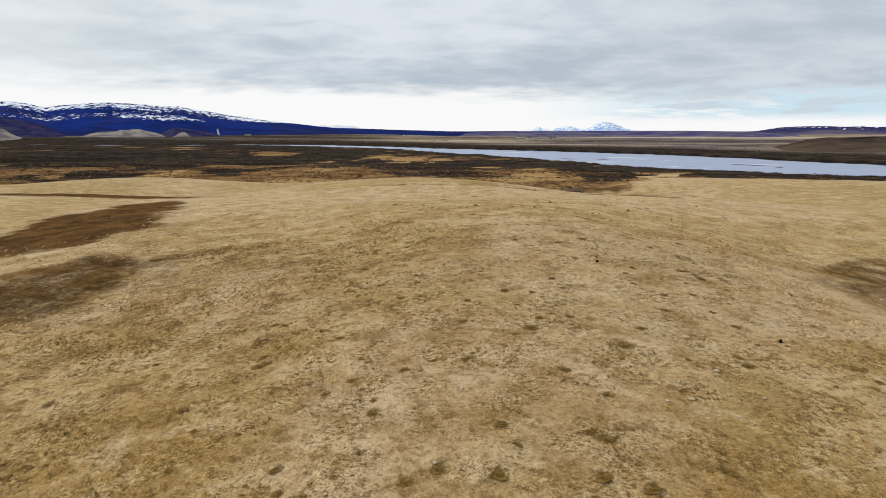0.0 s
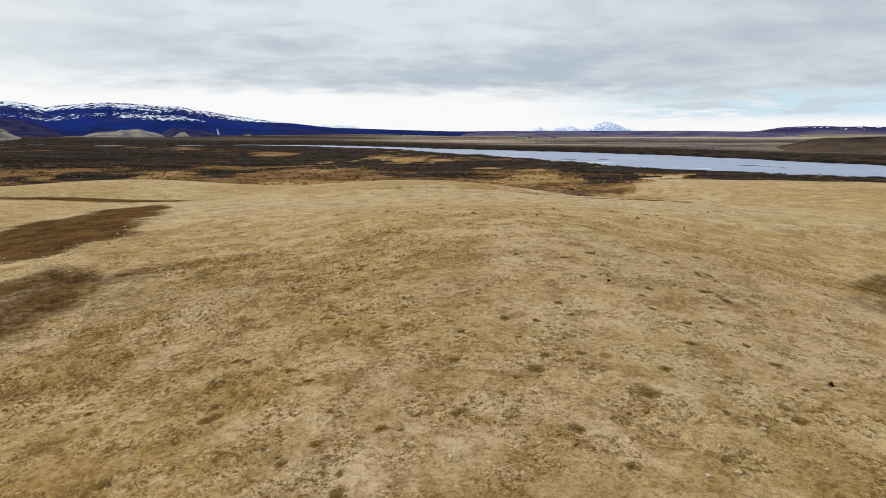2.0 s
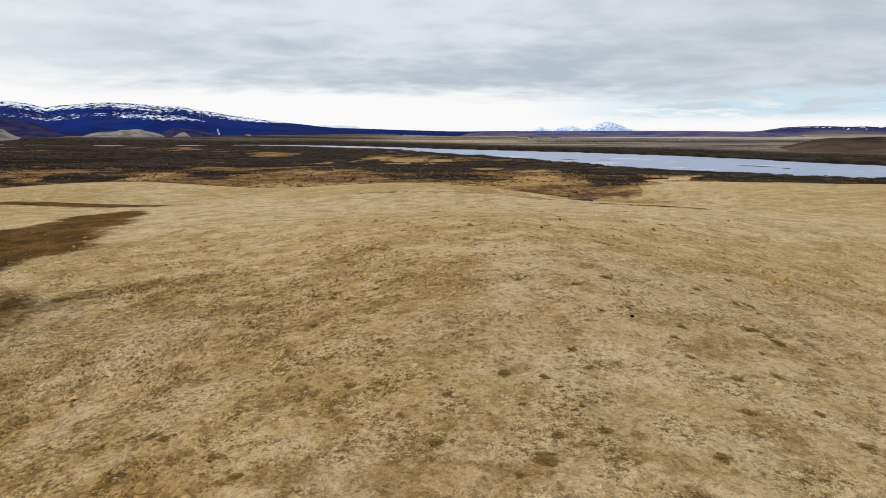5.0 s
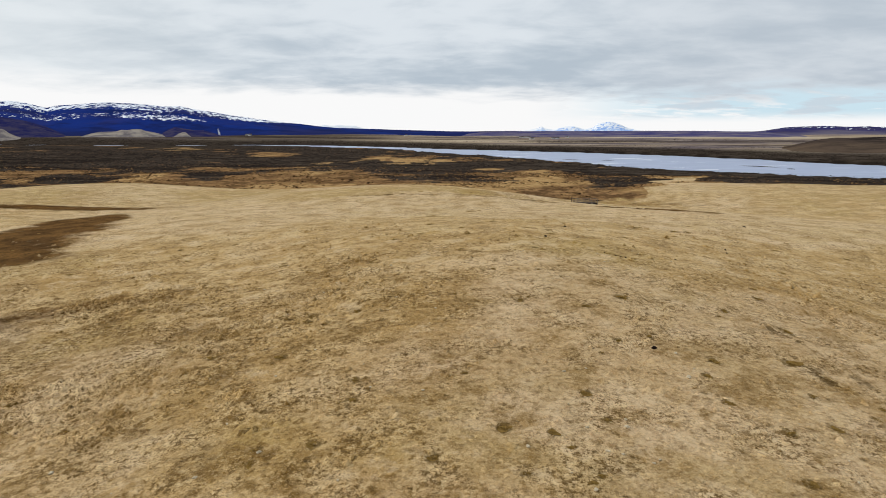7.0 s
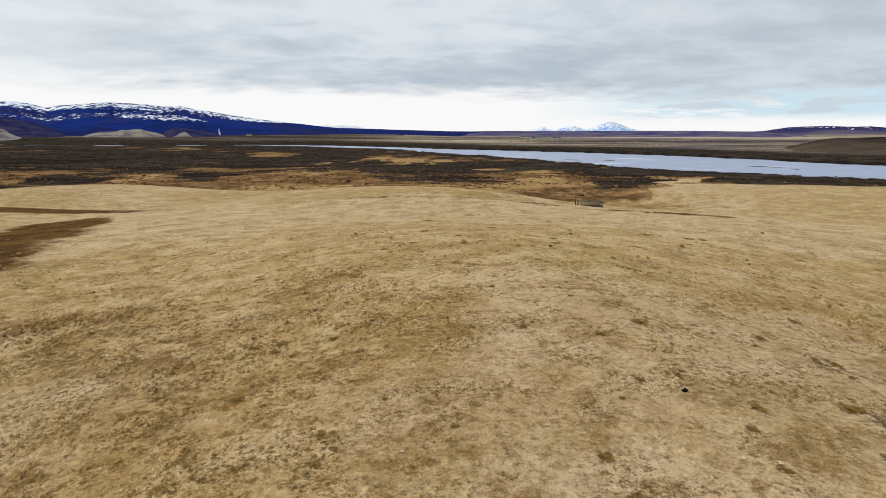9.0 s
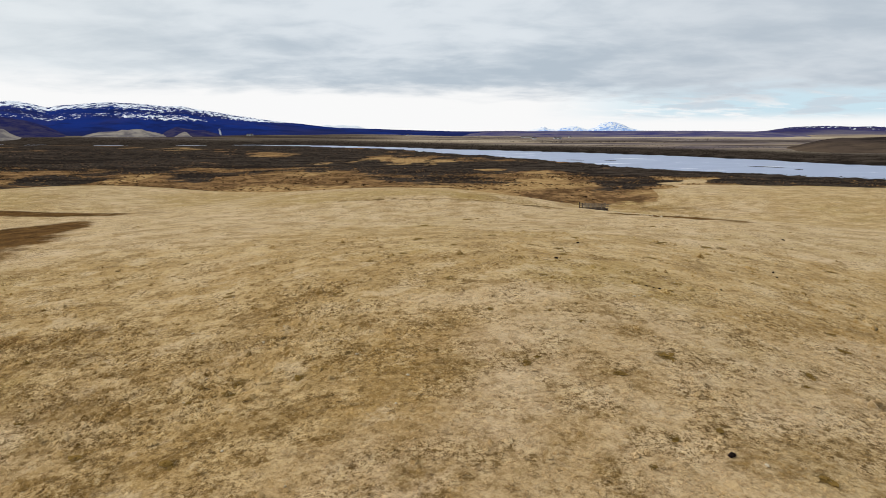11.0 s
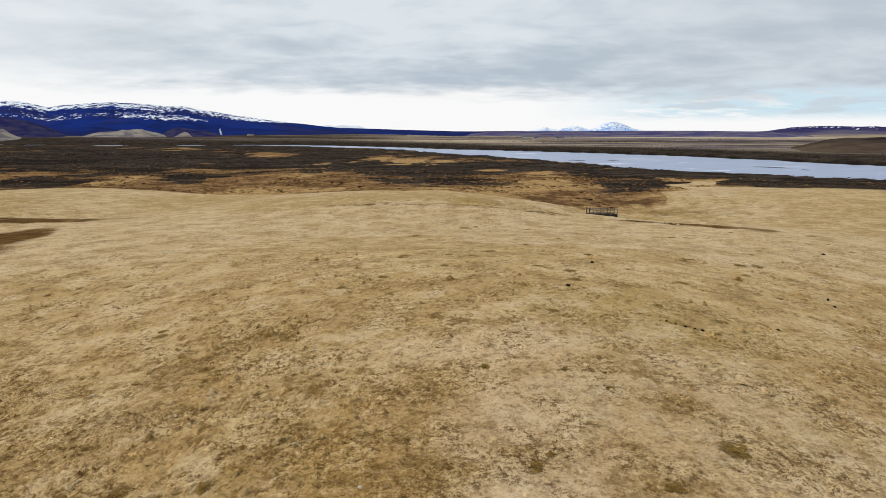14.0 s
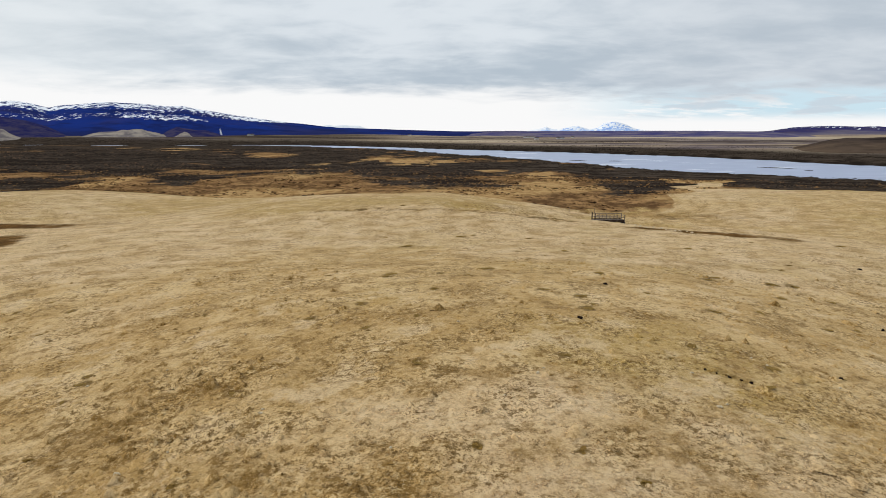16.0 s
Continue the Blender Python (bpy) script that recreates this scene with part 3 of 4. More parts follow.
def lay_zones(me, x, y, damp=1.0, each=1):
    """What grows where, as values on a mesh's vertices, alike for each run of that many; damp is how much of the
    ground's wetness and painted shade they share.
    """
    x, y = np.ravel(x)[::each], np.ravel(y)[::each]
    wet_or_shade, trod = np.zeros_like(x), np.zeros_like(x)
    # ragged edges, finer for the small ones
    near = (np.abs(x) < 140) & (y < 230)
    qx, qy = x[near], y[near]
    rx, ry, sx, sy = fbm(qx, qy, 12, 4, 201), fbm(qx, qy, 12, 4, 202), fbm(qx, qy, 2.5, 3, 203), fbm(qx, qy, 2.5, 3, 204)
    for h in HOLLOWS:
        wide = min(4.5, h[3] * 0.4)
        wet_or_shade[near] = np.maximum(wet_or_shade[near], blot(qx + wide * rx + 0.8 * sx, qy + wide * ry + 0.8 * sy, *h[:5]) * h[5])
    for points, width in TRAILS:
        trod[near] = np.maximum(trod[near], trail(qx, qy, points, width))
    d = river_distance(x, y) + 7 * fbm(x, y, 60, 3, 31) * smooth(5, 60, y)
    zones = dict(
        heath=heath_amount(x, y), wet_or_shade=wet_or_shade * damp, trod=trod, tufted=tuft_amount(x, y), rough=np.maximum(blot(x, y, -17, 60, 22, 13, 20), blot(x, y, -22, 50, 26, 16, 95)),
        worn=smooth(-0.1, 0.7, 1.4 * fbm(x, y, 26, 3, 71) + 0.6 * blot(x, y, 15, 42, 30, 7, 95) - 0.6 * blot(x, y, 8, 58, 14, 9, 0) + 0.3 * blot(x, y, 24, 62, 32, 14, 80) - 0.25 * blot(x, y, -14, 42, 30, 14, 95) + 0.3 * smooth(62, 110, y)), ochre=np.maximum.reduce([0.7 * blot(x, y, -3, 24, 26, 14, 0), 0.5 * blot(x, y, 4, 44, 26, 8, 88), 0.2 * blot(x, y, -12, 46, 26, 12, 95)]),
        plain=smooth(170, 430, d) * beyond_river(x, y) * (0.3 + 0.7 * smooth(-500, 50, x)), bank=(1 - smooth(7, 16, d)) * smooth(100, 200, y),
        scrub=np.maximum(scrub_amount(x, y), 0.85 * beyond_river(x, y)), tan=clearing_amount(x, y) * (1 - beyond_river(x, y)), olive=smooth(0.02, 0.6, fbm(x, y, 14, 3, 73) + 0.9 * blot(x, y, 38, 156, 44, 20, -10) + 0.35 * blot(x, y, 25, 108, 50, 16, -20)))
    for key, v in zones.items():
        me.attributes.new(key, "FLOAT", "POINT").data.foreach_set("value", np.repeat(np.asarray(v, np.float32), each))


def make_ground():
    side = spread(36, 0.3, 1.036, 5200)
    xs = np.concatenate([-side[:0:-1], side])
    back = 12 - spread(0.5, 0.5, 1.12, 900)[:0:-1]
    ys = np.concatenate([back, 12 + spread(95, 0.3, 1.03, 5200)])
    x, y = np.meshgrid(xs, ys)
    z = land(x, y)
    near = (1 - smooth(36, 80, np.abs(x))) * (1 - smooth(107, 190, y)) * smooth(2, 12, y)
    z += turf_relief(x, y) * near
    me = smooth_shaded(mesh_of("ground", np.stack([x, y, z], -1).reshape(-1, 3), grid_faces(len(ys), len(xs)), MAT_GROUND))
    lay_zones(me, x, y)
    return tagged(new("ground", me), "straw-coloured winter pasture on a low hill with dark heath beyond", "ground", kind="structure")


make_ground()


def make_water():
    left, right = [], []
    pts = np.array(RIVER, float)
    s = np.linspace(0, len(pts) - 1, 90)
    cx, cy, w = (np.interp(s, np.arange(len(pts)), pts[:, k]) for k in range(3))
    tx, ty = np.gradient(cx), np.gradient(cy)
    n = np.hypot(tx, ty)
    nx, ny = -ty / n, tx / n
    rows = np.stack([np.stack([cx + nx * (w + 18) * k, cy + ny * (w + 18) * k, np.full_like(cx, WATER)], -1) for k in np.linspace(-1, 1, 9)], 1)
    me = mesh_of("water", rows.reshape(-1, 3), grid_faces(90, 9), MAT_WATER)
    return tagged(new("water", me), "pale blue-grey river with a rippled surface", "river", kind="structure")


make_water()


# ---- mountains ----
def mountain(name, label, crest, near, top, far, material, rough, seed, steps=(260, 46), bench=0.5):
    """A range along the horizon. crest: azimuth and elevation in degrees, seen from the pasture; near, top, far: metres to its foot, crest and back."""
    az = np.linspace(crest[0][0], crest[-1][0], steps[0])
    el = np.interp(az, [c[0] for c in crest], [c[1] for c in crest])
    el = el + 0.05 * rough * fbm(az, az * 0, 1.1, 4, seed) * smooth(0, 1.0, el + 0.2)
    height = EYE_Z + top * np.tan(np.radians(el))
    u = np.linspace(0, 1, steps[1])
    r = np.where(u < 0.8, near + (top - near) * u / 0.8, top + (far - top) * (u - 0.8) / 0.2)
    a, rr = np.meshgrid(np.radians(az), r, indexing="ij")
    x, y = rr * np.sin(a), rr * np.cos(a)
    base = land(x, y) - 4
    up = np.where(rr < top, smooth(0, 1, (rr - near) / (top - near)) ** bench, 1 - 0.6 * smooth(0, 1, (rr - top) / (far - top)))
    z = base + (height[:, None] - base) * up
    gully = fbm(a * 2600, rr * 0.35, 150, 4, seed + 3) * np.maximum(height[:, None] - base, 0) * 0.16 * rough
    z += gully * np.clip(1 - np.abs(up - 0.5) * 2, 0, 1)
    me = smooth_shaded(mesh_of(name, np.stack([x, y, z], -1).reshape(-1, 3), grid_faces(*steps), material))
    me.attributes.new("rise", "FLOAT", "POINT").data.foreach_set("value", np.ravel(np.where(rr < top, up, 1.0)).astype(np.float32))
    slope = (z - EYE_Z) / rr * top
    rise = np.max(slope, axis=1, keepdims=True)
    me.attributes.new("drop", "FLOAT", "POINT").data.foreach_set("value", np.ravel(rise - slope).astype(np.float32))
    me.attributes.new("along", "FLOAT", "POINT").data.foreach_set("value", np.ravel(a * top).astype(np.float32))
    return tagged(new(name, me), label, "mountain", kind="structure")


# distance haze is put into the far rock colours as blue
NAVY = mountain_material("haze_blue_basalt_with_snow", (0.012, 0.032, 0.19), (0.011, 0.021, 0.105), 0.30, 0.85, (0.016, 0.022, 0.085), (-15, 30), 30, mauve=(0.040, 0.038, 0.11), banded=True)
VOLCANO = mountain_material("snow_cone", (0.26, 0.42, 0.80), (0.45, 0.60, 0.88), 0.3, 0.9, drift_size=26, least=-0.02, most=0.06)
MESA = mountain_material("dark_heath_ridge", (0.034, 0.032, 0.115), (0.06, 0.05, 0.105), 0.3, 0.9, (0.16, 0.138, 0.17), (-14, 15), 30, -0.13, -0.045)
mountain("mountain_west", "long basalt mountain, blue haze in its colour, streaked with snow", [(-60, 1.8), (-48, 2.0), (-41.6, 1.9), (-37.5, 1.95), (-35.34, 2.11), (-34.82, 2.16), (-34.3, 2.13), (-33.61, 1.98), (-32.91, 1.76), (-32.41, 1.68), (-31.8, 1.85), (-30.66, 1.96), (-29.89, 2.02), (-28.7, 2.18), (-27.9, 2.19), (-26.27, 2.09), (-24.6, 1.98), (-22.66, 1.92), (-22.01, 1.79), (-21.13, 1.61), (-19.33, 1.35), (-17.02, 0.98), (-15.59, 0.84), (-13.67, 0.6), (-12.2, 0.45), (-9.71, 0.21), (-7.68, 0.16), (-4.61, 0.06), (0.57, -0.08), (4, -0.1), (8, -0.3), (12, -0.6)], 2700, 4100, 4700, NAVY, 0.6, 81, (520, 72))
mountain("mountain_far", "far snow-covered volcano with a lower shoulder", [(6.0, -0.3), (7.26, 0.0), (8.02, 0.11), (8.52, 0.26), (8.77, 0.36), (9.08, 0.16), (9.79, 0.06), (10.54, 0.26), (11.03, 0.35), (11.53, 0.4), (12.03, 0.25), (12.53, 0.1), (13.26, 0.25), (13.73, 0.6), (14.21, 0.69), (14.69, 0.74), (15.18, 0.64), (15.67, 0.49), (16.16, 0.25), (16.64, 0.1), (17.59, -0.04), (19, -0.4)], 4300, 4700, 4850, VOLCANO, 0.35, 91, (220, 28))
mountain("mountain_east", "low dark ridge with patches of snow", [(22, -0.5), (24.76, -0.13), (26.02, -0.09), (26.84, -0.04), (27.64, 0.1), (28.43, 0.23), (29.21, 0.27), (29.99, 0.31), (31.12, 0.35), (32.97, 0.28), (34.04, 0.32), (34.4, 0.26), (36, 0.25), (40, 0.35), (48, 0.3), (60, 0.1)], 3300, 4200, 4700, MESA, 0.5, 95, (240, 36))

TAN_HILL = mountain_material("tan_foothill", (0.33, 0.285, 0.24), (0.15, 0.13, 0.135), 2, 3, grain=45)
MOOR_HILL = mountain_material("moor_rise", (0.022, 0.018, 0.017), (0.07, 0.05, 0.04), 2, 3, (0.19, 0.13, 0.085), (-36, 0), grain=70)
MAUVE_HILL = mountain_material("mauve_foothill", (0.020, 0.021, 0.085), (0.055, 0.048, 0.092), 2, 3, grain=60)
mountain("foothill_tan", "bare tan hill at the foot of the mountain", [(-30.4, -0.5), (-29.41, -0.21), (-29.01, -0.13), (-27.8, -0.08), (-27.39, 0.05), (-26.98, 0.01), (-26.56, 0.1), (-25.93, 0.1), (-25.61, -0.04), (-24.9, -0.18), (-24.27, -0.36), (-23.9, -0.6)], 2450, 2650, 2800, TAN_HILL, 0.8, 111, (80, 20))
mountain("foothill_mauve", "low mauve-brown hill at the foot of the mountain", [(-24.7, -0.6), (-24.26, -0.13), (-23.81, 0.1), (-23.37, 0.29), (-22.93, 0.19), (-22.28, 0.1), (-21.84, 0.01), (-21.17, 0.01), (-20.28, -0.23), (-19.83, -0.42), (-19.2, -0.6)], 2500, 2750, 2850, MAUVE_HILL, 0.8, 113, (70, 20))
mountain("foothill_cone", "small bare tan mound at the foot of the mountain", [(-23.8, -0.6), (-23.18, -0.27), (-22.73, -0.13), (-22.51, -0.18), (-22.22, -0.42), (-21.8, -0.6)], 2450, 2600, 2700, TAN_HILL, 0.5, 114, (40, 16))
mountain("foothill_purple", "dark purple spur of the mountain", [(-44, 1.3), (-39, 1.15), (-35.35, 1.0), (-33.98, 0.74), (-32.59, 0.3), (-31.53, -0.2), (-31.0, -0.5)], 2500, 2900, 3200, MAUVE_HILL, 0.6, 116, (90, 24))
mountain("foothill_left", "bare tan hill at the foot of the mountain", [(-42, 0.2), (-38, 0.25), (-35.45, 0.13), (-35.18, 0.05), (-34.96, -0.16), (-34.6, -0.37), (-34, -0.6)], 2350, 2550, 2700, TAN_HILL, 0.5, 115, (60, 20))
mountain("foothill_east", "dark heath rise with tan grass on the plain", [(26.5, -1.7), (28.2, -1.35), (29.3, -1.05), (29.88, -0.9), (30.43, -0.73), (30.99, -0.63), (31.72, -0.54), (32.81, -0.54), (34.83, -0.44), (38, -0.4), (46, -0.35), (54, -0.6)], 1150, 1500, 1750, MOOR_HILL, 1.0, 117, (120, 24))
# mauve of the distant air, mixed straight into the moor's colours
FAR_MOOR = mountain_material("haze_tinted_moor", (0.055, 0.052, 0.15), (0.17, 0.145, 0.19), 2, 3, (0.18, 0.152, 0.175), (-34, -2), grain=150)
mountain("mountain_moor", "low moor along the horizon, mauve haze in its colours", [(-4, -0.5), (-1, -0.25), (2, -0.12), (6, -0.07), (10, -0.06), (15, -0.04), (19, -0.03), (23, -0.06), (27, -0.1), (30, -0.3)], 2700, 3950, 4250, FAR_MOOR, 0.4, 121, (200, 24))
PALE_PEAKS = mountain_material("far_snow", (0.85, 0.87, 0.90), (0.96, 0.97, 0.97), 0.2, 0.9, drift_size=24, least=0.0, most=0.02)
mountain("mountain_pale", "very far snow-white peaks", [(-13.5, 0.2), (-12.2, 0.3), (-11.4, 0.38), (-10.9, 0.5), (-10.4, 0.4), (-9.6, 0.52), (-9.1, 0.42), (-8.3, 0.44), (-7.6, 0.2), (-6.5, 0.0)], 4720, 4850, 4950, PALE_PEAKS, 0.5, 119, (60, 12))


# ---- turf, tussocks and scrub: uncountable plants ----
def scatter(count, x0, x1, y0, y1, keep, rng):
    """Random places in a stretch of land, kept with the chance that keep(x, y) gives."""
    x, y = rng.uniform(x0, x1, count), rng.uniform(y0, y1, count)
    ok = rng.uniform(0, 1, count) < keep(x, y)
    return x[ok], y[ok]


def joined(template, faces, x, y, z, size, tall, rng, jitter):
    """Many copies of a small form, each turned, scaled and bent a little, as arrays of vertices and faces."""
    n, k = len(x), len(template)
    a = rng.uniform(0, 2 * np.pi, n)
    c, s = np.cos(a)[:, None], np.sin(a)[:, None]
    t = template[None] + rng.normal(0, jitter, (n, k, 3))
    stretch = rng.uniform(0.7, 1.4, n)[:, None]
    vx, vy = t[..., 0] * size[:, None] * stretch, t[..., 1] * size[:, None]
    v = np.stack([x[:, None] + vx * c - vy * s, y[:, None] + vx * s + vy * c, z[:, None] + t[..., 2] * tall[:, None]], -1)
    f = (np.arange(n)[:, None, None] * k + faces[None]).reshape(-1, faces.shape[1])
    return v.reshape(-1, 3), f


def dome(sides, rings):
    """A low rounded hump, its rim sunk a little."""
    pts, faces = [], []
    for r, z in rings:
        for i in range(sides):
            a = 2 * math.pi * (i + 0.5 * len(pts) / sides) / sides
            pts.append((r * math.cos(a), r * math.sin(a), z))
    pts.append((0, 0, 1))
    for q in range(len(rings) - 1):
        for i in range(sides):
            a, b = q * sides + i, q * sides + (i + 1) % sides
            faces += [(a, b, a + sides), (b, b + sides, a + sides)]
    last = (len(rings) - 1) * sides
    faces += [(last + i, last + (i + 1) % sides, len(pts) - 1) for i in range(sides)]
    return np.array(pts), np.array(faces)


def fan(blades):
    """A small tuft: blades that spread from one root."""
    pts, faces = [(0, 0, -0.1)], []
    for i in range(blades):
        a = 2 * math.pi * i / blades
        for da, lift in ((-0.22, 0.9), (0.22, 1.0)):
            pts.append((math.cos(a + da), math.sin(a + da), lift))
        faces.append((0, len(pts) - 2, len(pts) - 1))
    return np.array(pts), np.array(faces)


def surface(x, y):
    near = (1 - smooth(36, 80, np.abs(x))) * (1 - smooth(107, 190, y)) * smooth(2, 12, y)
    return land(x, y) + turf_relief(x, y) * near


def make_turf():
    rng = np.random.default_rng(5)
    seen = lambda x, y: (np.abs(x) < 6 + 0.80 * y) * (1 - smooth(40, 115, y))
    x, y = scatter(190000, -60, 64, 15, 150, seen, rng)
    rough = smooth(-0.3, 0.5, fbm(x, y, 7, 3, 131))
    ok = rng.uniform(0, 1, len(x)) < 0.3 + 0.7 * rough
    x, y = x[ok], y[ok]
    size = rng.uniform(0.04, 0.11, len(x)) * (1 + y / 130)
    v, f = joined(*dome(6, [(1.0, -0.2)]), x, y, surface(x, y), size, size * rng.uniform(0.25, 0.5, len(x)), rng, 0.16)
    me = mesh_of("turf_humps", v, f, MAT_TURF)
    lay_zones(me, v[:, 0], v[:, 1], each=7)
    tagged(new("turf_humps", me), "small straw-coloured humps of tussocky winter grass", "grass", kind="stuff")
    x, y = scatter(260000, -40, 44, 15, 90, seen, rng)
    ok = rng.uniform(0, 1, len(x)) < 1 - smooth(45, 85, y)
    x, y = x[ok], y[ok]
    size = rng.uniform(0.03, 0.08, len(x)) * (1 + y / 110)
    v, f = joined(*fan(4), x, y, surface(x, y), size, size * rng.uniform(0.2, 0.55, len(x)), rng, 0.12)
    me = mesh_of("grass_blades", v, f, MAT_TURF)
    lay_zones(me, v[:, 0], v[:, 1], each=9)
    tagged(new("grass_blades", me), "short dry blades of bleached pasture grass", "grass", kind="stuff")
    # coarser tussocks on the western slope
    coarse = lambda x, y: np.clip(0.4 * blot(x, y, -17, 60, 22, 13, 20) + 0.55 * blot(x, y, -16, 38, 30, 14, 100) + 0.4 * blot(x, y, 32, 48, 30, 14, 80) + 0.7 * blot(x, y, -36, 55, 24, 16, 70), 0.04, 1) * smooth(-0.3, 0.4, fbm(x, y, 5, 3, 133) + 0.6 * blot(x, y, -16, 61.5, 12, 8, 20)) * (1 - np.maximum(blot(x, y, -39, 53, 22, 16, 70), blot(x, y, 43, 61, 18, 11, 50)))
    x, y = scatter(170000, -52, 50, 18, 95, coarse, rng)
    size = rng.gamma(4, 0.028, len(x)) + 0.05
    size *= 1 - 0.42 * blot(x, y, -16, 61.5, 10, 7, 20)
    v, f = joined(*dome(6, [(1.0, -0.15)]), x, y, surface(x, y), size, size * rng.uniform(0.5, 0.95, len(x)), rng, 0.2)
    me = mesh_of("grass_tussocks", v, f, MAT_TURF)
    lay_zones(me, v[:, 0], v[:, 1], 0.6, 7)
    tagged(new("grass_tussocks", me), "coarse straw-coloured tussocks on the slope", "grass", kind="stuff")


make_turf()


def make_scrub():
    rng = np.random.default_rng(8)
    form = dome(6, [(1.0, -0.2)])
    wedge = lambda x, y: np.abs(x - 2) < 40 + 0.80 * y
    dry = lambda x, y: (river_distance(x, y) > 10) * (1 - beyond_river(x, y))
    thick = lambda x, y: wedge(x, y) * dry(x, y) * smooth(0.5, 0.9, heath_amount(x, y)) * smooth(0.4, 0.8, scrub_amount(x, y))
    x, y = scatter(230000, -420, 420, 205, 480, thick, rng)
    x2, y2 = scatter(80000, -1000, 700, 480, 1250, thick, rng)
    x, y = np.concatenate([x, x2]), np.concatenate([y, y2])
    size = rng.gamma(4, 0.12, len(x)) * (0.62 + 0.38 * smooth(260, 380, y) + smooth(450, 900, y) * 1.1) + 0.1
    v, f = joined(*form, x, y, land(x, y), size, size * rng.uniform(0.2, 0.5, len(x)), rng, 0.2)
    me = mesh_of("heath_scrub", v, f, island_material("bare_dwarf_birch", (0.022, 0.017, 0.014), (0.092, 0.070, 0.052), (0.115, 0.07, 0.042), 40))
    tagged(new("heath_scrub", me), "dark leafless dwarf birch scrub on the heath", "scrub", kind="stuff")
    rusty = lambda x, y: wedge(x, y) * dry(x, y) * smooth(0.4, 0.8, heath_amount(x, y)) * (1 - 0.7 * smooth(0.4, 0.8, scrub_amount(x, y))) * smooth(-0.25, 0.45, fbm(x, y, 9, 3, 151))
    x, y = scatter(70000, -330, 330, 203, 400, rusty, rng)
    size = rng.gamma(3, 0.13, len(x)) + 0.1
    v, f = joined(*dome(6, [(1.0, -0.2)]), x, y, land(x, y), size, size * rng.uniform(0.2, 0.45, len(x)), rng, 0.18)
    me = mesh_of("rusty_tussocks", v, f, island_material("rusty_tussock", (0.06, 0.031, 0.013), (0.34, 0.19, 0.075), (0.024, 0.014, 0.009)))
    tagged(new("rusty_tussocks", me), "rust-brown tussocks along the edge of the heath", "grass", kind="stuff")
    # the far bank and the plain
    far = lambda x, y: (np.abs(x) < 60 + 0.82 * y) * (river_distance(x, y) > 9) * beyond_river(x, y) * (1 - (1 - 0.5 * smooth(0.28, 0.42, fbm(x * 0.3, y, 140, 3, 141))) * smooth(120, 380, river_distance(x, y)))
    x, y = scatter(110000, -1400, 1700, 560, 2300, far, rng)
    size = rng.uniform(0.4, 1.2, len(x)) * (0.7 + y / 1800)
    v, f = joined(*form, x, y, land(x, y), size, size * rng.uniform(0.2, 0.4, len(x)), rng, 0.17)
    me = mesh_of("far_scrub", v, f, island_material("far_birch", (0.009, 0.007, 0.006), (0.032, 0.022, 0.016)))
    tagged(new("far_scrub", me), "dark birch scrub on the plain across the river", "scrub", kind="stuff")


make_scrub()


# ---- things on the pasture ----
def tuft_mesh(name, seed, material, blades=200):
    """A matted clump: a low ragged cushion with short blades, thick in the middle and thinning out."""
    rng = np.random.default_rng(seed)
    lobe = lambda a: 1 + 0.28 * np.sin(a * 2 + seed) + 0.22 * np.sin(a * 3 + 2.1 * seed)
    cushion, faces = dome(14, [(0.95, -0.3), (0.7, 0.05), (0.35, 0.3)])
    cushion[:, 2] *= 0.45
    cushion[:, :2] *= (lobe(np.arctan2(cushion[:, 1], cushion[:, 0])) * (1 + rng.normal(0, 0.08, len(cushion))))[:, None]
    r, a = np.minimum(np.abs(rng.normal(0, 0.5, blades)), 0.95), rng.uniform(0, 2 * np.pi, blades)
    size = rng.uniform(0.09, 0.2, blades) * np.clip(1.3 - 0.6 * r, 0.4, 2)
    v, f = joined(*fan(4), r * lobe(a) * np.cos(a), r * lobe(a) * np.sin(a), 0.15 * (1 - r), size, size * 1.6, rng, 0.15)
    return mesh_of(name, np.concatenate([cushion, v]), np.concatenate([faces, f + len(cushion)]), material)


def tuft_material(name, dark, light):
    s = Shade(name, 0.95)
    col = s.mix(s.island(), dark, light)
    return s.done(s.mix(s.math("MULTIPLY", s.chance(), 0.35), col, (0.24, 0.145, 0.046)))


DARK_TUFT = tuft_material("dark_olive_grass", (0.16, 0.092, 0.022), (0.34, 0.205, 0.058))
FADED_TUFT = tuft_material("faded_olive_grass", (0.20, 0.122, 0.036), (0.36, 0.235, 0.075))
TUFTS = [tuft_mesh("grass_tuft", 200 + k, DARK_TUFT) for k in range(5)]
FADED_TUFTS = [tuft_mesh("grass_tuft", 220 + k, FADED_TUFT) for k in range(5)]


def grass_tuft(k, x, y, width):
    z = float(surface(np.array([x]), np.array([y]))[0])
    ob = new("grass_tuft", (FADED_TUFTS if y > 66 else TUFTS)[k % 5])
    turn, width = random.uniform(0, 360), width * 0.95
    ob.matrix_world = pose(x, y, z, 0, 0, turn) @ Matrix.Diagonal((width * 0.5, width * random.uniform(0.28, 0.45), width * (0.05 if y > 66 else 0.085), 1))
    big = "broad" if width > 0.8 else "small" if width < 0.5 else "matted"
    return tagged(ob, f"{big} {'faded' if y > 66 else 'dark'} olive grass tuft in the dry pasture", "grass tuft", "dark grass tufts", "thing")


for k, (tx, ty, tw) in enumerate(TUFT_PLACES):
    grass_tuft(k, tx, ty, tw)


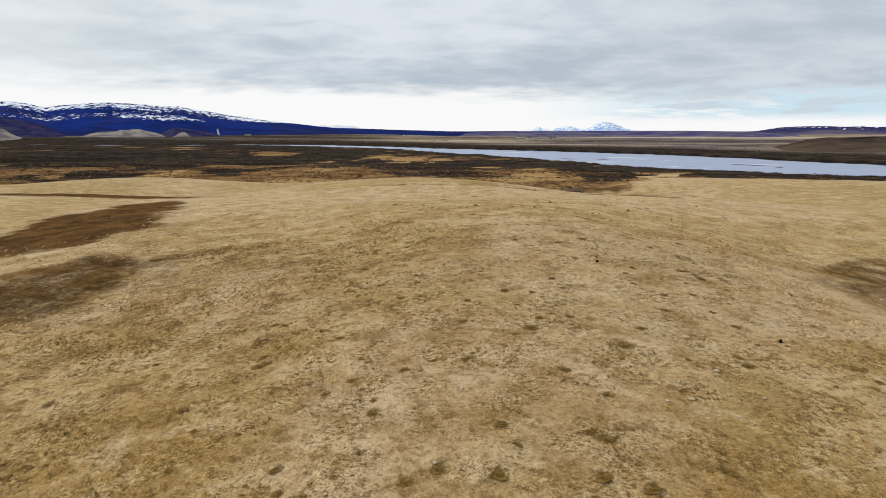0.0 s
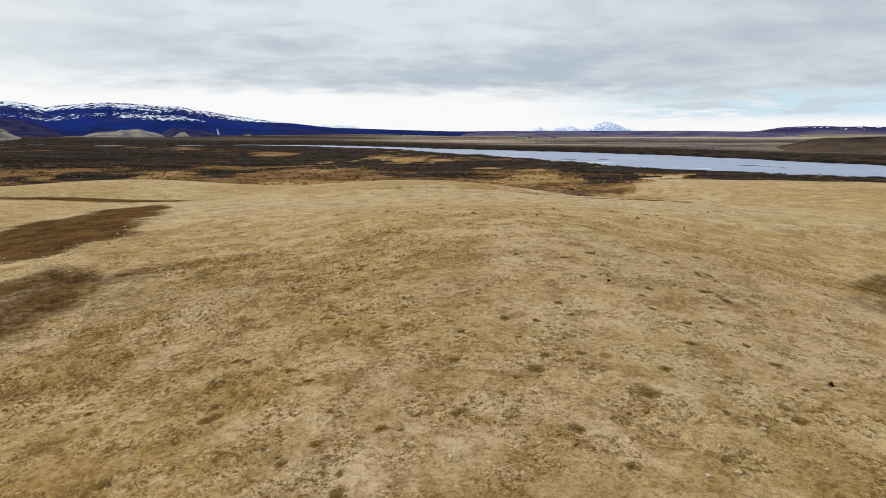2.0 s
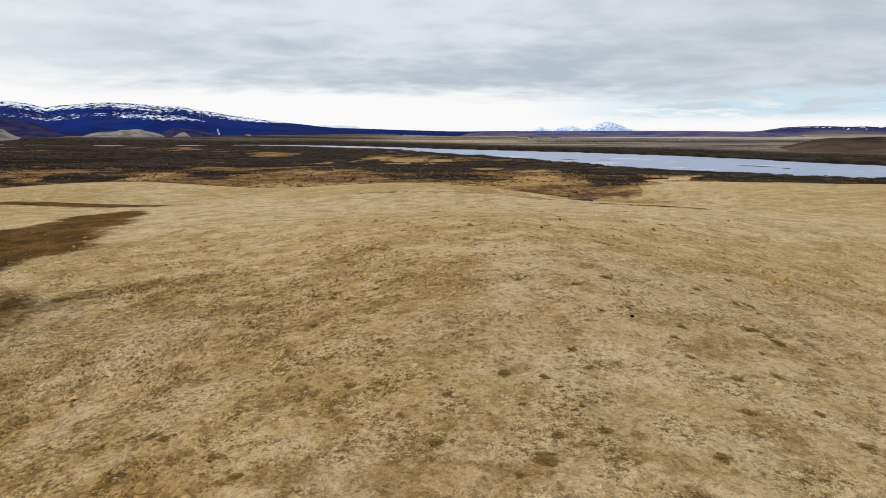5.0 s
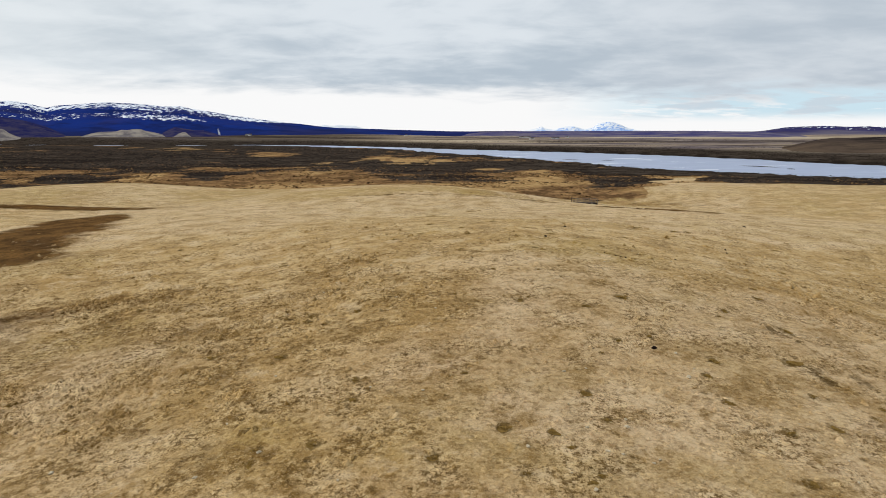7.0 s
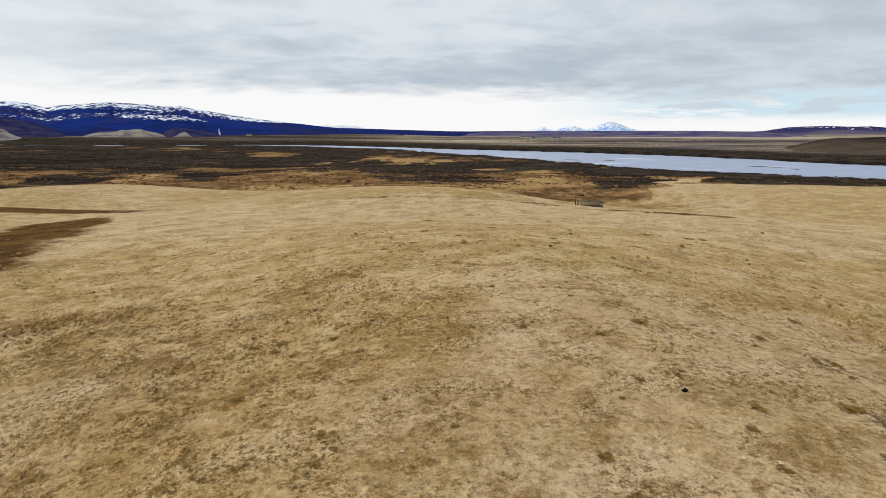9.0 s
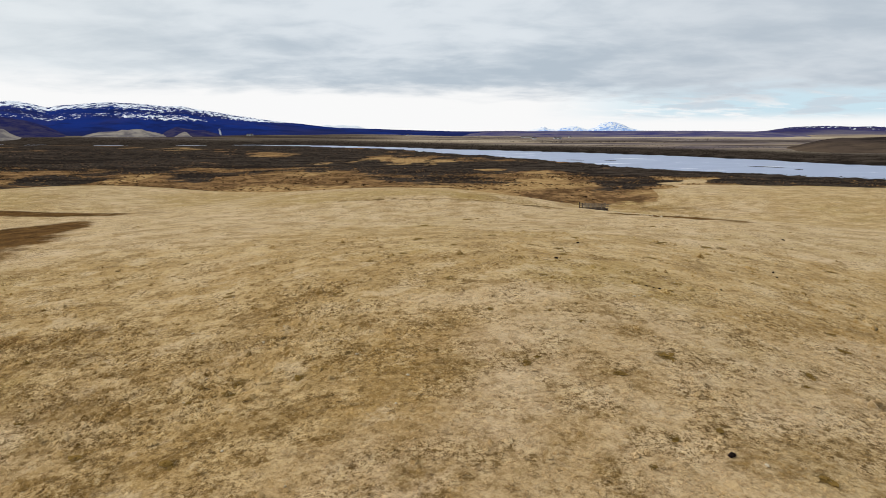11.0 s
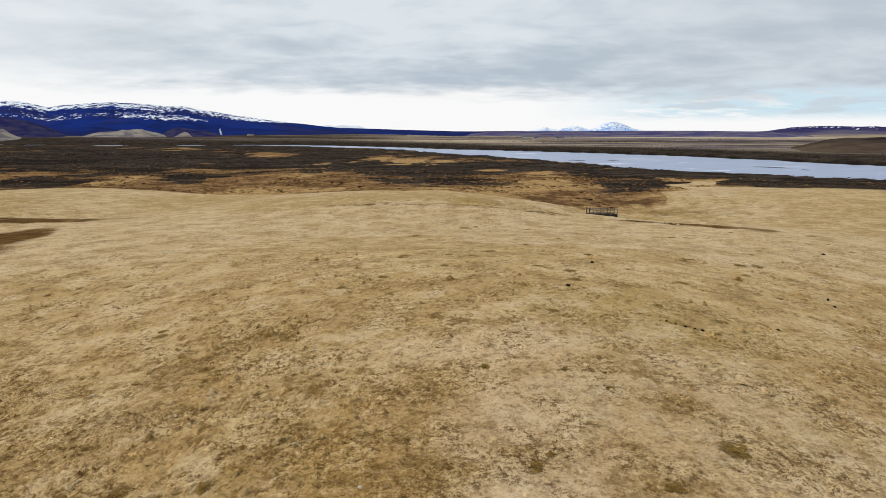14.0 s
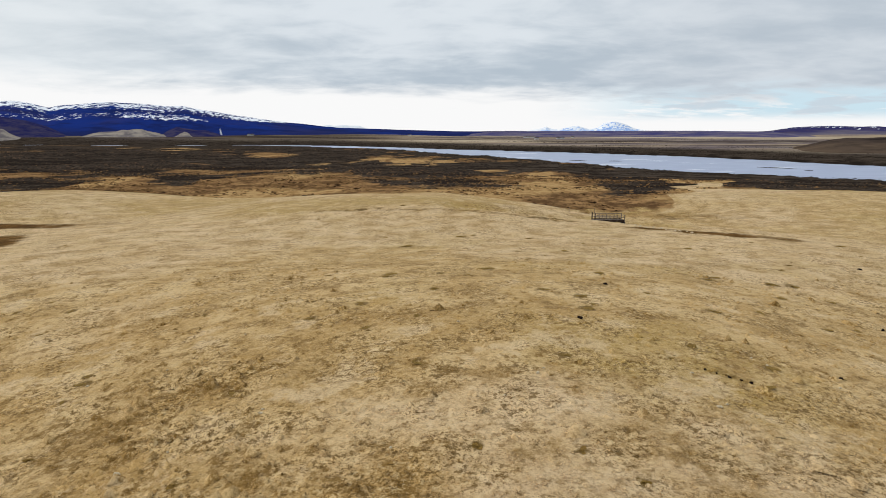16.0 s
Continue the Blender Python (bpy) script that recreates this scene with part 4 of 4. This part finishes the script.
def stone_mesh(name, seed, material):
    bm = bmesh.new()
    bmesh.ops.create_icosphere(bm, subdivisions=2, radius=1.0)
    rnd = random.Random(seed)
    shift = Vector((rnd.uniform(0, 50), rnd.uniform(0, 50), 0))
    for v in bm.verts:
        v.co *= 0.8 + 0.45 * noise.noise(v.co * 1.4 + shift)
        v.co.z = max(v.co.z, -0.45)
    bm.normal_update()
    me = bpy.data.meshes.new(name)
    bm.to_mesh(me)
    bm.free()
    me.materials.append(material)
    return me


PALE_STONE = plain_material("lichened_pale_stone", (0.66, 0.56, 0.40), (0.42, 0.33, 0.20), 0.12, 0.85, 0.5, 0.02)
STONES = [stone_mesh("stone", 300 + k, PALE_STONE) for k in range(5)]


def stone(k, x, y, width):
    z = float(surface(np.array([x]), np.array([y]))[0])
    ob = new("stone", STONES[k % 5])
    ob.matrix_world = pose(x, y, z + width * 0.08, 0, 0, random.uniform(0, 360)) @ Matrix.Diagonal((width * 0.5, width * 0.36, width * 0.26, 1))
    return tagged(ob, f"{'larger' if width > 0.36 else 'small'} pale lichened stone lying in the turf", "stone", "pale stones in the pasture", "thing")


STONE_PLACES = [
    (5.2, 40.8, 0.31), (7.7, 47, 0.3), (7.7, 42.1, 0.28), (9.3, 42.2, 0.34), (8.6, 40.3, 0.22), (8.1, 40.5, 0.27), (9.6, 39.9, 0.22), (7.1, 38.2, 0.33), (-5, 41.2, 0.33), (-13.2, 41.4, 0.36), (-6.9, 39.8, 0.28), (-1.6, 39, 0.21),
    (-7.1, 43.7, 0.21), (13.9, 49.5, 0.31), (16.7, 39.5, 0.25), (-5.9, 63.7, 0.37), (-6.5, 61.6, 0.35), (-1.1, 58.6, 0.29), (1.5, 56, 0.29), (-11.7, 64.9, 0.34), (-9.1, 58.8, 0.24), (-2.2, 66.8, 0.28), (14.6, 66.8, 0.34), (8.3, 69.1, 0.29),
    (0.9, 27.4, 0.38), (-4.9, 30.6, 0.36), (-10.9, 35.2, 0.38), (14.2, 29.9, 0.5),
]
NEAR_STONES = [(11.7, 28.4, 0.4), (15.4, 27.3, 0.36), (10.4, 26.4, 0.38), (11.7, 26.7, 0.4), (-0.5, 26, 0.3), (-10.6, 38.2, 0.34), (6.8, 31.3, 0.32), (-6.4, 28.4, 0.3), (7.1, 23.4, 0.3), (7.5, 23.6, 0.26), (-0.3, 21.5, 0.3)]
FURTHER_STONES = [
    (-1.3, 45.9, 0.2), (-4.9, 45.2, 0.2), (-6.3, 48.3, 0.22), (8.8, 47.3, 0.22), (13.5, 46.8, 0.42), (9.4, 42.8, 0.32), (7.3, 43.9, 0.18), (-8.2, 55.5, 0.22), (1.2, 53.5, 0.18), (-8.2, 72.3, 0.27), (-5.9, 76.3, 0.28), (-2.2, 67.1, 0.22),
    (-5.8, 64, 0.2), (-4.7, 64.7, 0.2), (2.9, 63.8, 0.2), (-11.6, 71.7, 0.27), (5.2, 75.7, 0.26), (8.6, 69.6, 0.22), (21.1, 70.1, 0.26), (15, 67.1, 0.22), (6.8, 67, 0.2),
]
for k, (tx, ty, tw) in enumerate(STONE_PLACES + NEAR_STONES + FURTHER_STONES):
    stone(k, tx, ty, tw * 0.8)
stone_rng = random.Random(31)
for k in range(70):
    ty = stone_rng.uniform(18, 75)
    stone(k, stone_rng.uniform(-0.6, 0.65) * ty, ty, stone_rng.uniform(0.10, 0.2))

# stones washed out along the lip of the gully
for k in range(26):
    u = k / 25
    stone(k, 30.5 + 6 * u + stone_rng.uniform(-0.7, 0.7), 137.5 - 13 * u + stone_rng.uniform(-0.9, 0.9), stone_rng.uniform(0.22, 0.5))

PEAT = plain_material("wet_peat", (0.012, 0.009, 0.008), (0.03, 0.02, 0.016), 0.1, 0.8, 0.6, 0.03)
for k, (tx, ty, tw) in enumerate([(12.9, 49.9, 0.4), (20.4, 35.1, 0.5), (11.5, 76.3, 0.36), (15.0, 85.1, 0.34), (30.7, 81.2, 0.36), (30.0, 79.3, 0.3), (41.8, 100.2, 0.5), (15.5, 70.3, 0.16), (15.9, 70.1, 0.14), (16.3, 69.8, 0.2), (16.7, 69.6, 0.16), (17.0, 69.4, 0.26), (21.9, 71.3, 0.3)]):
    clod = new("peat_clod", stone_mesh("peat_clod", 350 + k, PEAT))
    clod.matrix_world = pose(tx, ty, float(surface(np.array([tx]), np.array([ty]))[0]) + 0.04, 0, 0, 20 + 50 * k) @ Matrix.Diagonal((tw * 0.55, tw * 0.3, tw * 0.3, 1))
    tagged(clod, "black clod of peat lying on the dry grass", "peat clod", "peat clods", "thing")


# ---- footbridge and fence posts in the saddle ----
WEATHERED = plain_material("weathered_timber", (0.27, 0.225, 0.19), (0.14, 0.112, 0.095), 0.25, 0.85, 0.4, 0.01)
DARK_TIMBER = plain_material("dark_brown_timber", (0.045, 0.033, 0.028), (0.08, 0.06, 0.05), 0.25, 0.8, 0.4, 0.01)


def beam(name, size, at, material, parent, turn=0.0, label=""):
    bm = bmesh.new()
    bmesh.ops.create_cube(bm, size=1.0)
    for v in bm.verts:
        v.co = Vector((v.co.x * size[0], v.co.y * size[1], v.co.z * size[2]))
    bmesh.ops.bevel(bm, geom=list(bm.edges), offset=min(size) * 0.12, segments=1, affect="EDGES")
    ob = part(name, bm, material, parent, label)
    ob.matrix_local = pose(*at, 0, 0, turn)
    return ob


def footbridge(x, y, z, turn, length=5.2, width=1.5):
    root = tagged(new("footbridge"), "dark weathered timber footbridge with rails across a gully", "footbridge", kind="thing")
    root.matrix_world = pose(x, y, z, 0, 0, turn)
    rnd = random.Random(4)
    for side in (-1, 1):
        beam("bearer", (length, 0.16, 0.24), (0, side * width * 0.36, -0.16), DARK_TIMBER, root)
        for k in range(5):
            tall = 1.25 if k else 1.5
            beam("post", (0.1 if k else 0.16, 0.1, tall), (-length / 2 + 0.1 + k * (length - 0.2) / 4, side * (width / 2 + 0.06), tall / 2 - 0.28), WEATHERED if k else DARK_TIMBER, root, rnd.uniform(-3, 3))
        for h in (0.48, 0.92):
            beam("rail", (length, 0.05, 0.1), (0, side * (width / 2 + 0.13), h), WEATHERED, root)
        # dark strip along the lower side of the deck
        beam("lower_strip", (length - 0.3, 0.06, 0.3), (0, side * (width / 2 + 0.02), 0.0), DARK_TIMBER, root)
    for k in range(26):
        beam("board", (length / 26 - 0.02, width * rnd.uniform(0.98, 1.02), 0.05), (-length / 2 + (k + 0.5) * length / 26, rnd.uniform(-0.02, 0.02), 0.0), WEATHERED, root)
    for end in (-1, 1):
        beam("sill", (0.3, width + 0.5, 0.7), (end * (length / 2 - 0.15), 0, -0.62), DARK_TIMBER, root)
    return root


footbridge(31.2, 147.2, -2.45, 4)


def fence_post(x, y, tall, lean):
    bm = bmesh.new()
    bmesh.ops.create_cone(bm, cap_ends=True, segments=8, radius1=0.075, radius2=0.06, depth=tall + 0.3)
    ob = part("fence_post", bm, WEATHERED, None)
    ob.matrix_world = pose(x, y, float(land(np.array([x]), np.array([y]))[0]) + tall / 2 - 0.15, lean, lean * 0.6, 0)
    return tagged(ob, "grey weathered fence post standing alone", "fence post", "fence posts", "thing")


for k, (tx, ty) in enumerate([(35.6, 203), (42.4, 204)]):
    fence_post(tx, ty, 1.25, (-4, 3)[k])


# ---- river bars, farms and steam far off ----
GRAVEL = plain_material("dark_gravel", (0.03, 0.025, 0.022), (0.06, 0.05, 0.042), 3.0, 0.9, 0.5, 0.2)


def gravel_bar(x, y, length, width, turn):
    rng = np.random.default_rng(int(x) + 900)
    pts, faces = dome(22, [(1.0, -0.6), (0.9, 0.1), (0.55, 0.7)])
    pts[:, :2] *= 1 + rng.normal(0, 0.09, (len(pts), 1))
    pts = pts * np.array([length / 2, width / 2, 0.55])
    ob = new("gravel_bar", smooth_shaded(mesh_of("gravel_bar", pts, faces, GRAVEL)))
    ob.matrix_world = pose(x, y, WATER, 0, 0, turn)
    return tagged(ob, "low dark gravel bar in the river", "gravel bar", "gravel bars", "thing")


gravel_bar(342, 686, 42, 7, 133)
gravel_bar(169, 837, 28, 8, 143)
gravel_bar(214, 826, 18, 7, 156)
gravel_bar(352, 643, 10, 4, 120)

HOUSE_WALL = plain_material("white_render", (0.75, 0.74, 0.72), (0.6, 0.58, 0.55), 2.0)
HOUSE_ROOF = plain_material("grey_iron_roof", (0.16, 0.13, 0.13), (0.10, 0.085, 0.085), 2.0)
HOUSE_GLASS = plain_material("dark_window", (0.02, 0.025, 0.03), (0.03, 0.035, 0.04), 2.0, 0.2)


def farmhouse(x, y, length, depth, wall, turn):
    z = float(land(np.array([x]), np.array([y]))[0])
    root = tagged(new("farmhouse"), "white farmhouse with a dark gabled roof on the plain", "house", "farm buildings", "thing")
    root.matrix_world = pose(x, y, z - 0.3, 0, 0, turn)
    beam("wall", (length, depth, wall), (0, 0, wall / 2), HOUSE_WALL, root)
    bm = bmesh.new()
    ridge = wall + depth * 0.42
    pts = [bm.verts.new((sx * (length / 2 + 0.4), sy * (depth / 2 + 0.4), wall - 0.1)) for sx in (-1, 1) for sy in (-1, 1)] + [bm.verts.new((sx * (length / 2 + 0.4), 0, ridge)) for sx in (-1, 1)]
    for f in ((0, 1, 4), (2, 5, 3), (0, 4, 5, 2), (1, 3, 5, 4), (0, 2, 3, 1)):
        bm.faces.new([pts[q] for q in f])
    bmesh.ops.recalc_face_normals(bm, faces=list(bm.faces))
    part("roof", bm, HOUSE_ROOF, root)
    for q in range(3):
        beam("window", (1.2, 0.12, 1.3), ((q - 1) * length * 0.3, -depth / 2 - 0.02, wall * 0.55), HOUSE_GLASS, root)
    return root


for k, (tx, ty) in enumerate([(300, 2480), (318, 2506), (332, 2500), (402, 2325), (416, 2321), (310, 2236), (492, 2520), (-162, 2590), (-800, 2560), (-816, 2566)]):
    farmhouse(tx, ty, 12 + 3 * (k % 3), 8, 4.5, 12 * k - 20)

STEAM = plain_material("white_steam", (0.9, 0.9, 0.92), (0.8, 0.82, 0.85), 20.0, 1.0, 0.0)


def steam_plume(x, y, tall, z):
    rng = np.random.default_rng(77)
    pts, faces, base = [], [], 0
    form, tri = dome(8, [(0.6, -0.8), (1.0, -0.1), (0.75, 0.6)])
    for k in range(9):
        u = k / 8
        size = tall * (0.10 + 0.05 * rng.uniform(0, 1)) * (1.35 - 0.75 * u)
        pts.append(form * size * (1 + rng.normal(0, 0.1, (len(form), 1))) + np.array([rng.normal(0, tall * 0.04) - u * tall * 0.15, rng.normal(0, tall * 0.05), u * tall]))
        faces.append(tri + base)
        base += len(form)
    ob = new("steam_plume", smooth_shaded(mesh_of("steam_plume", np.concatenate(pts), np.concatenate(faces), STEAM)))
    ob.matrix_world = pose(x, y, z)
    return tagged(ob, "white steam rising from a hot spring far off", "steam", kind="thing")


steam_plume(-932, 2576, 26, -8.0)
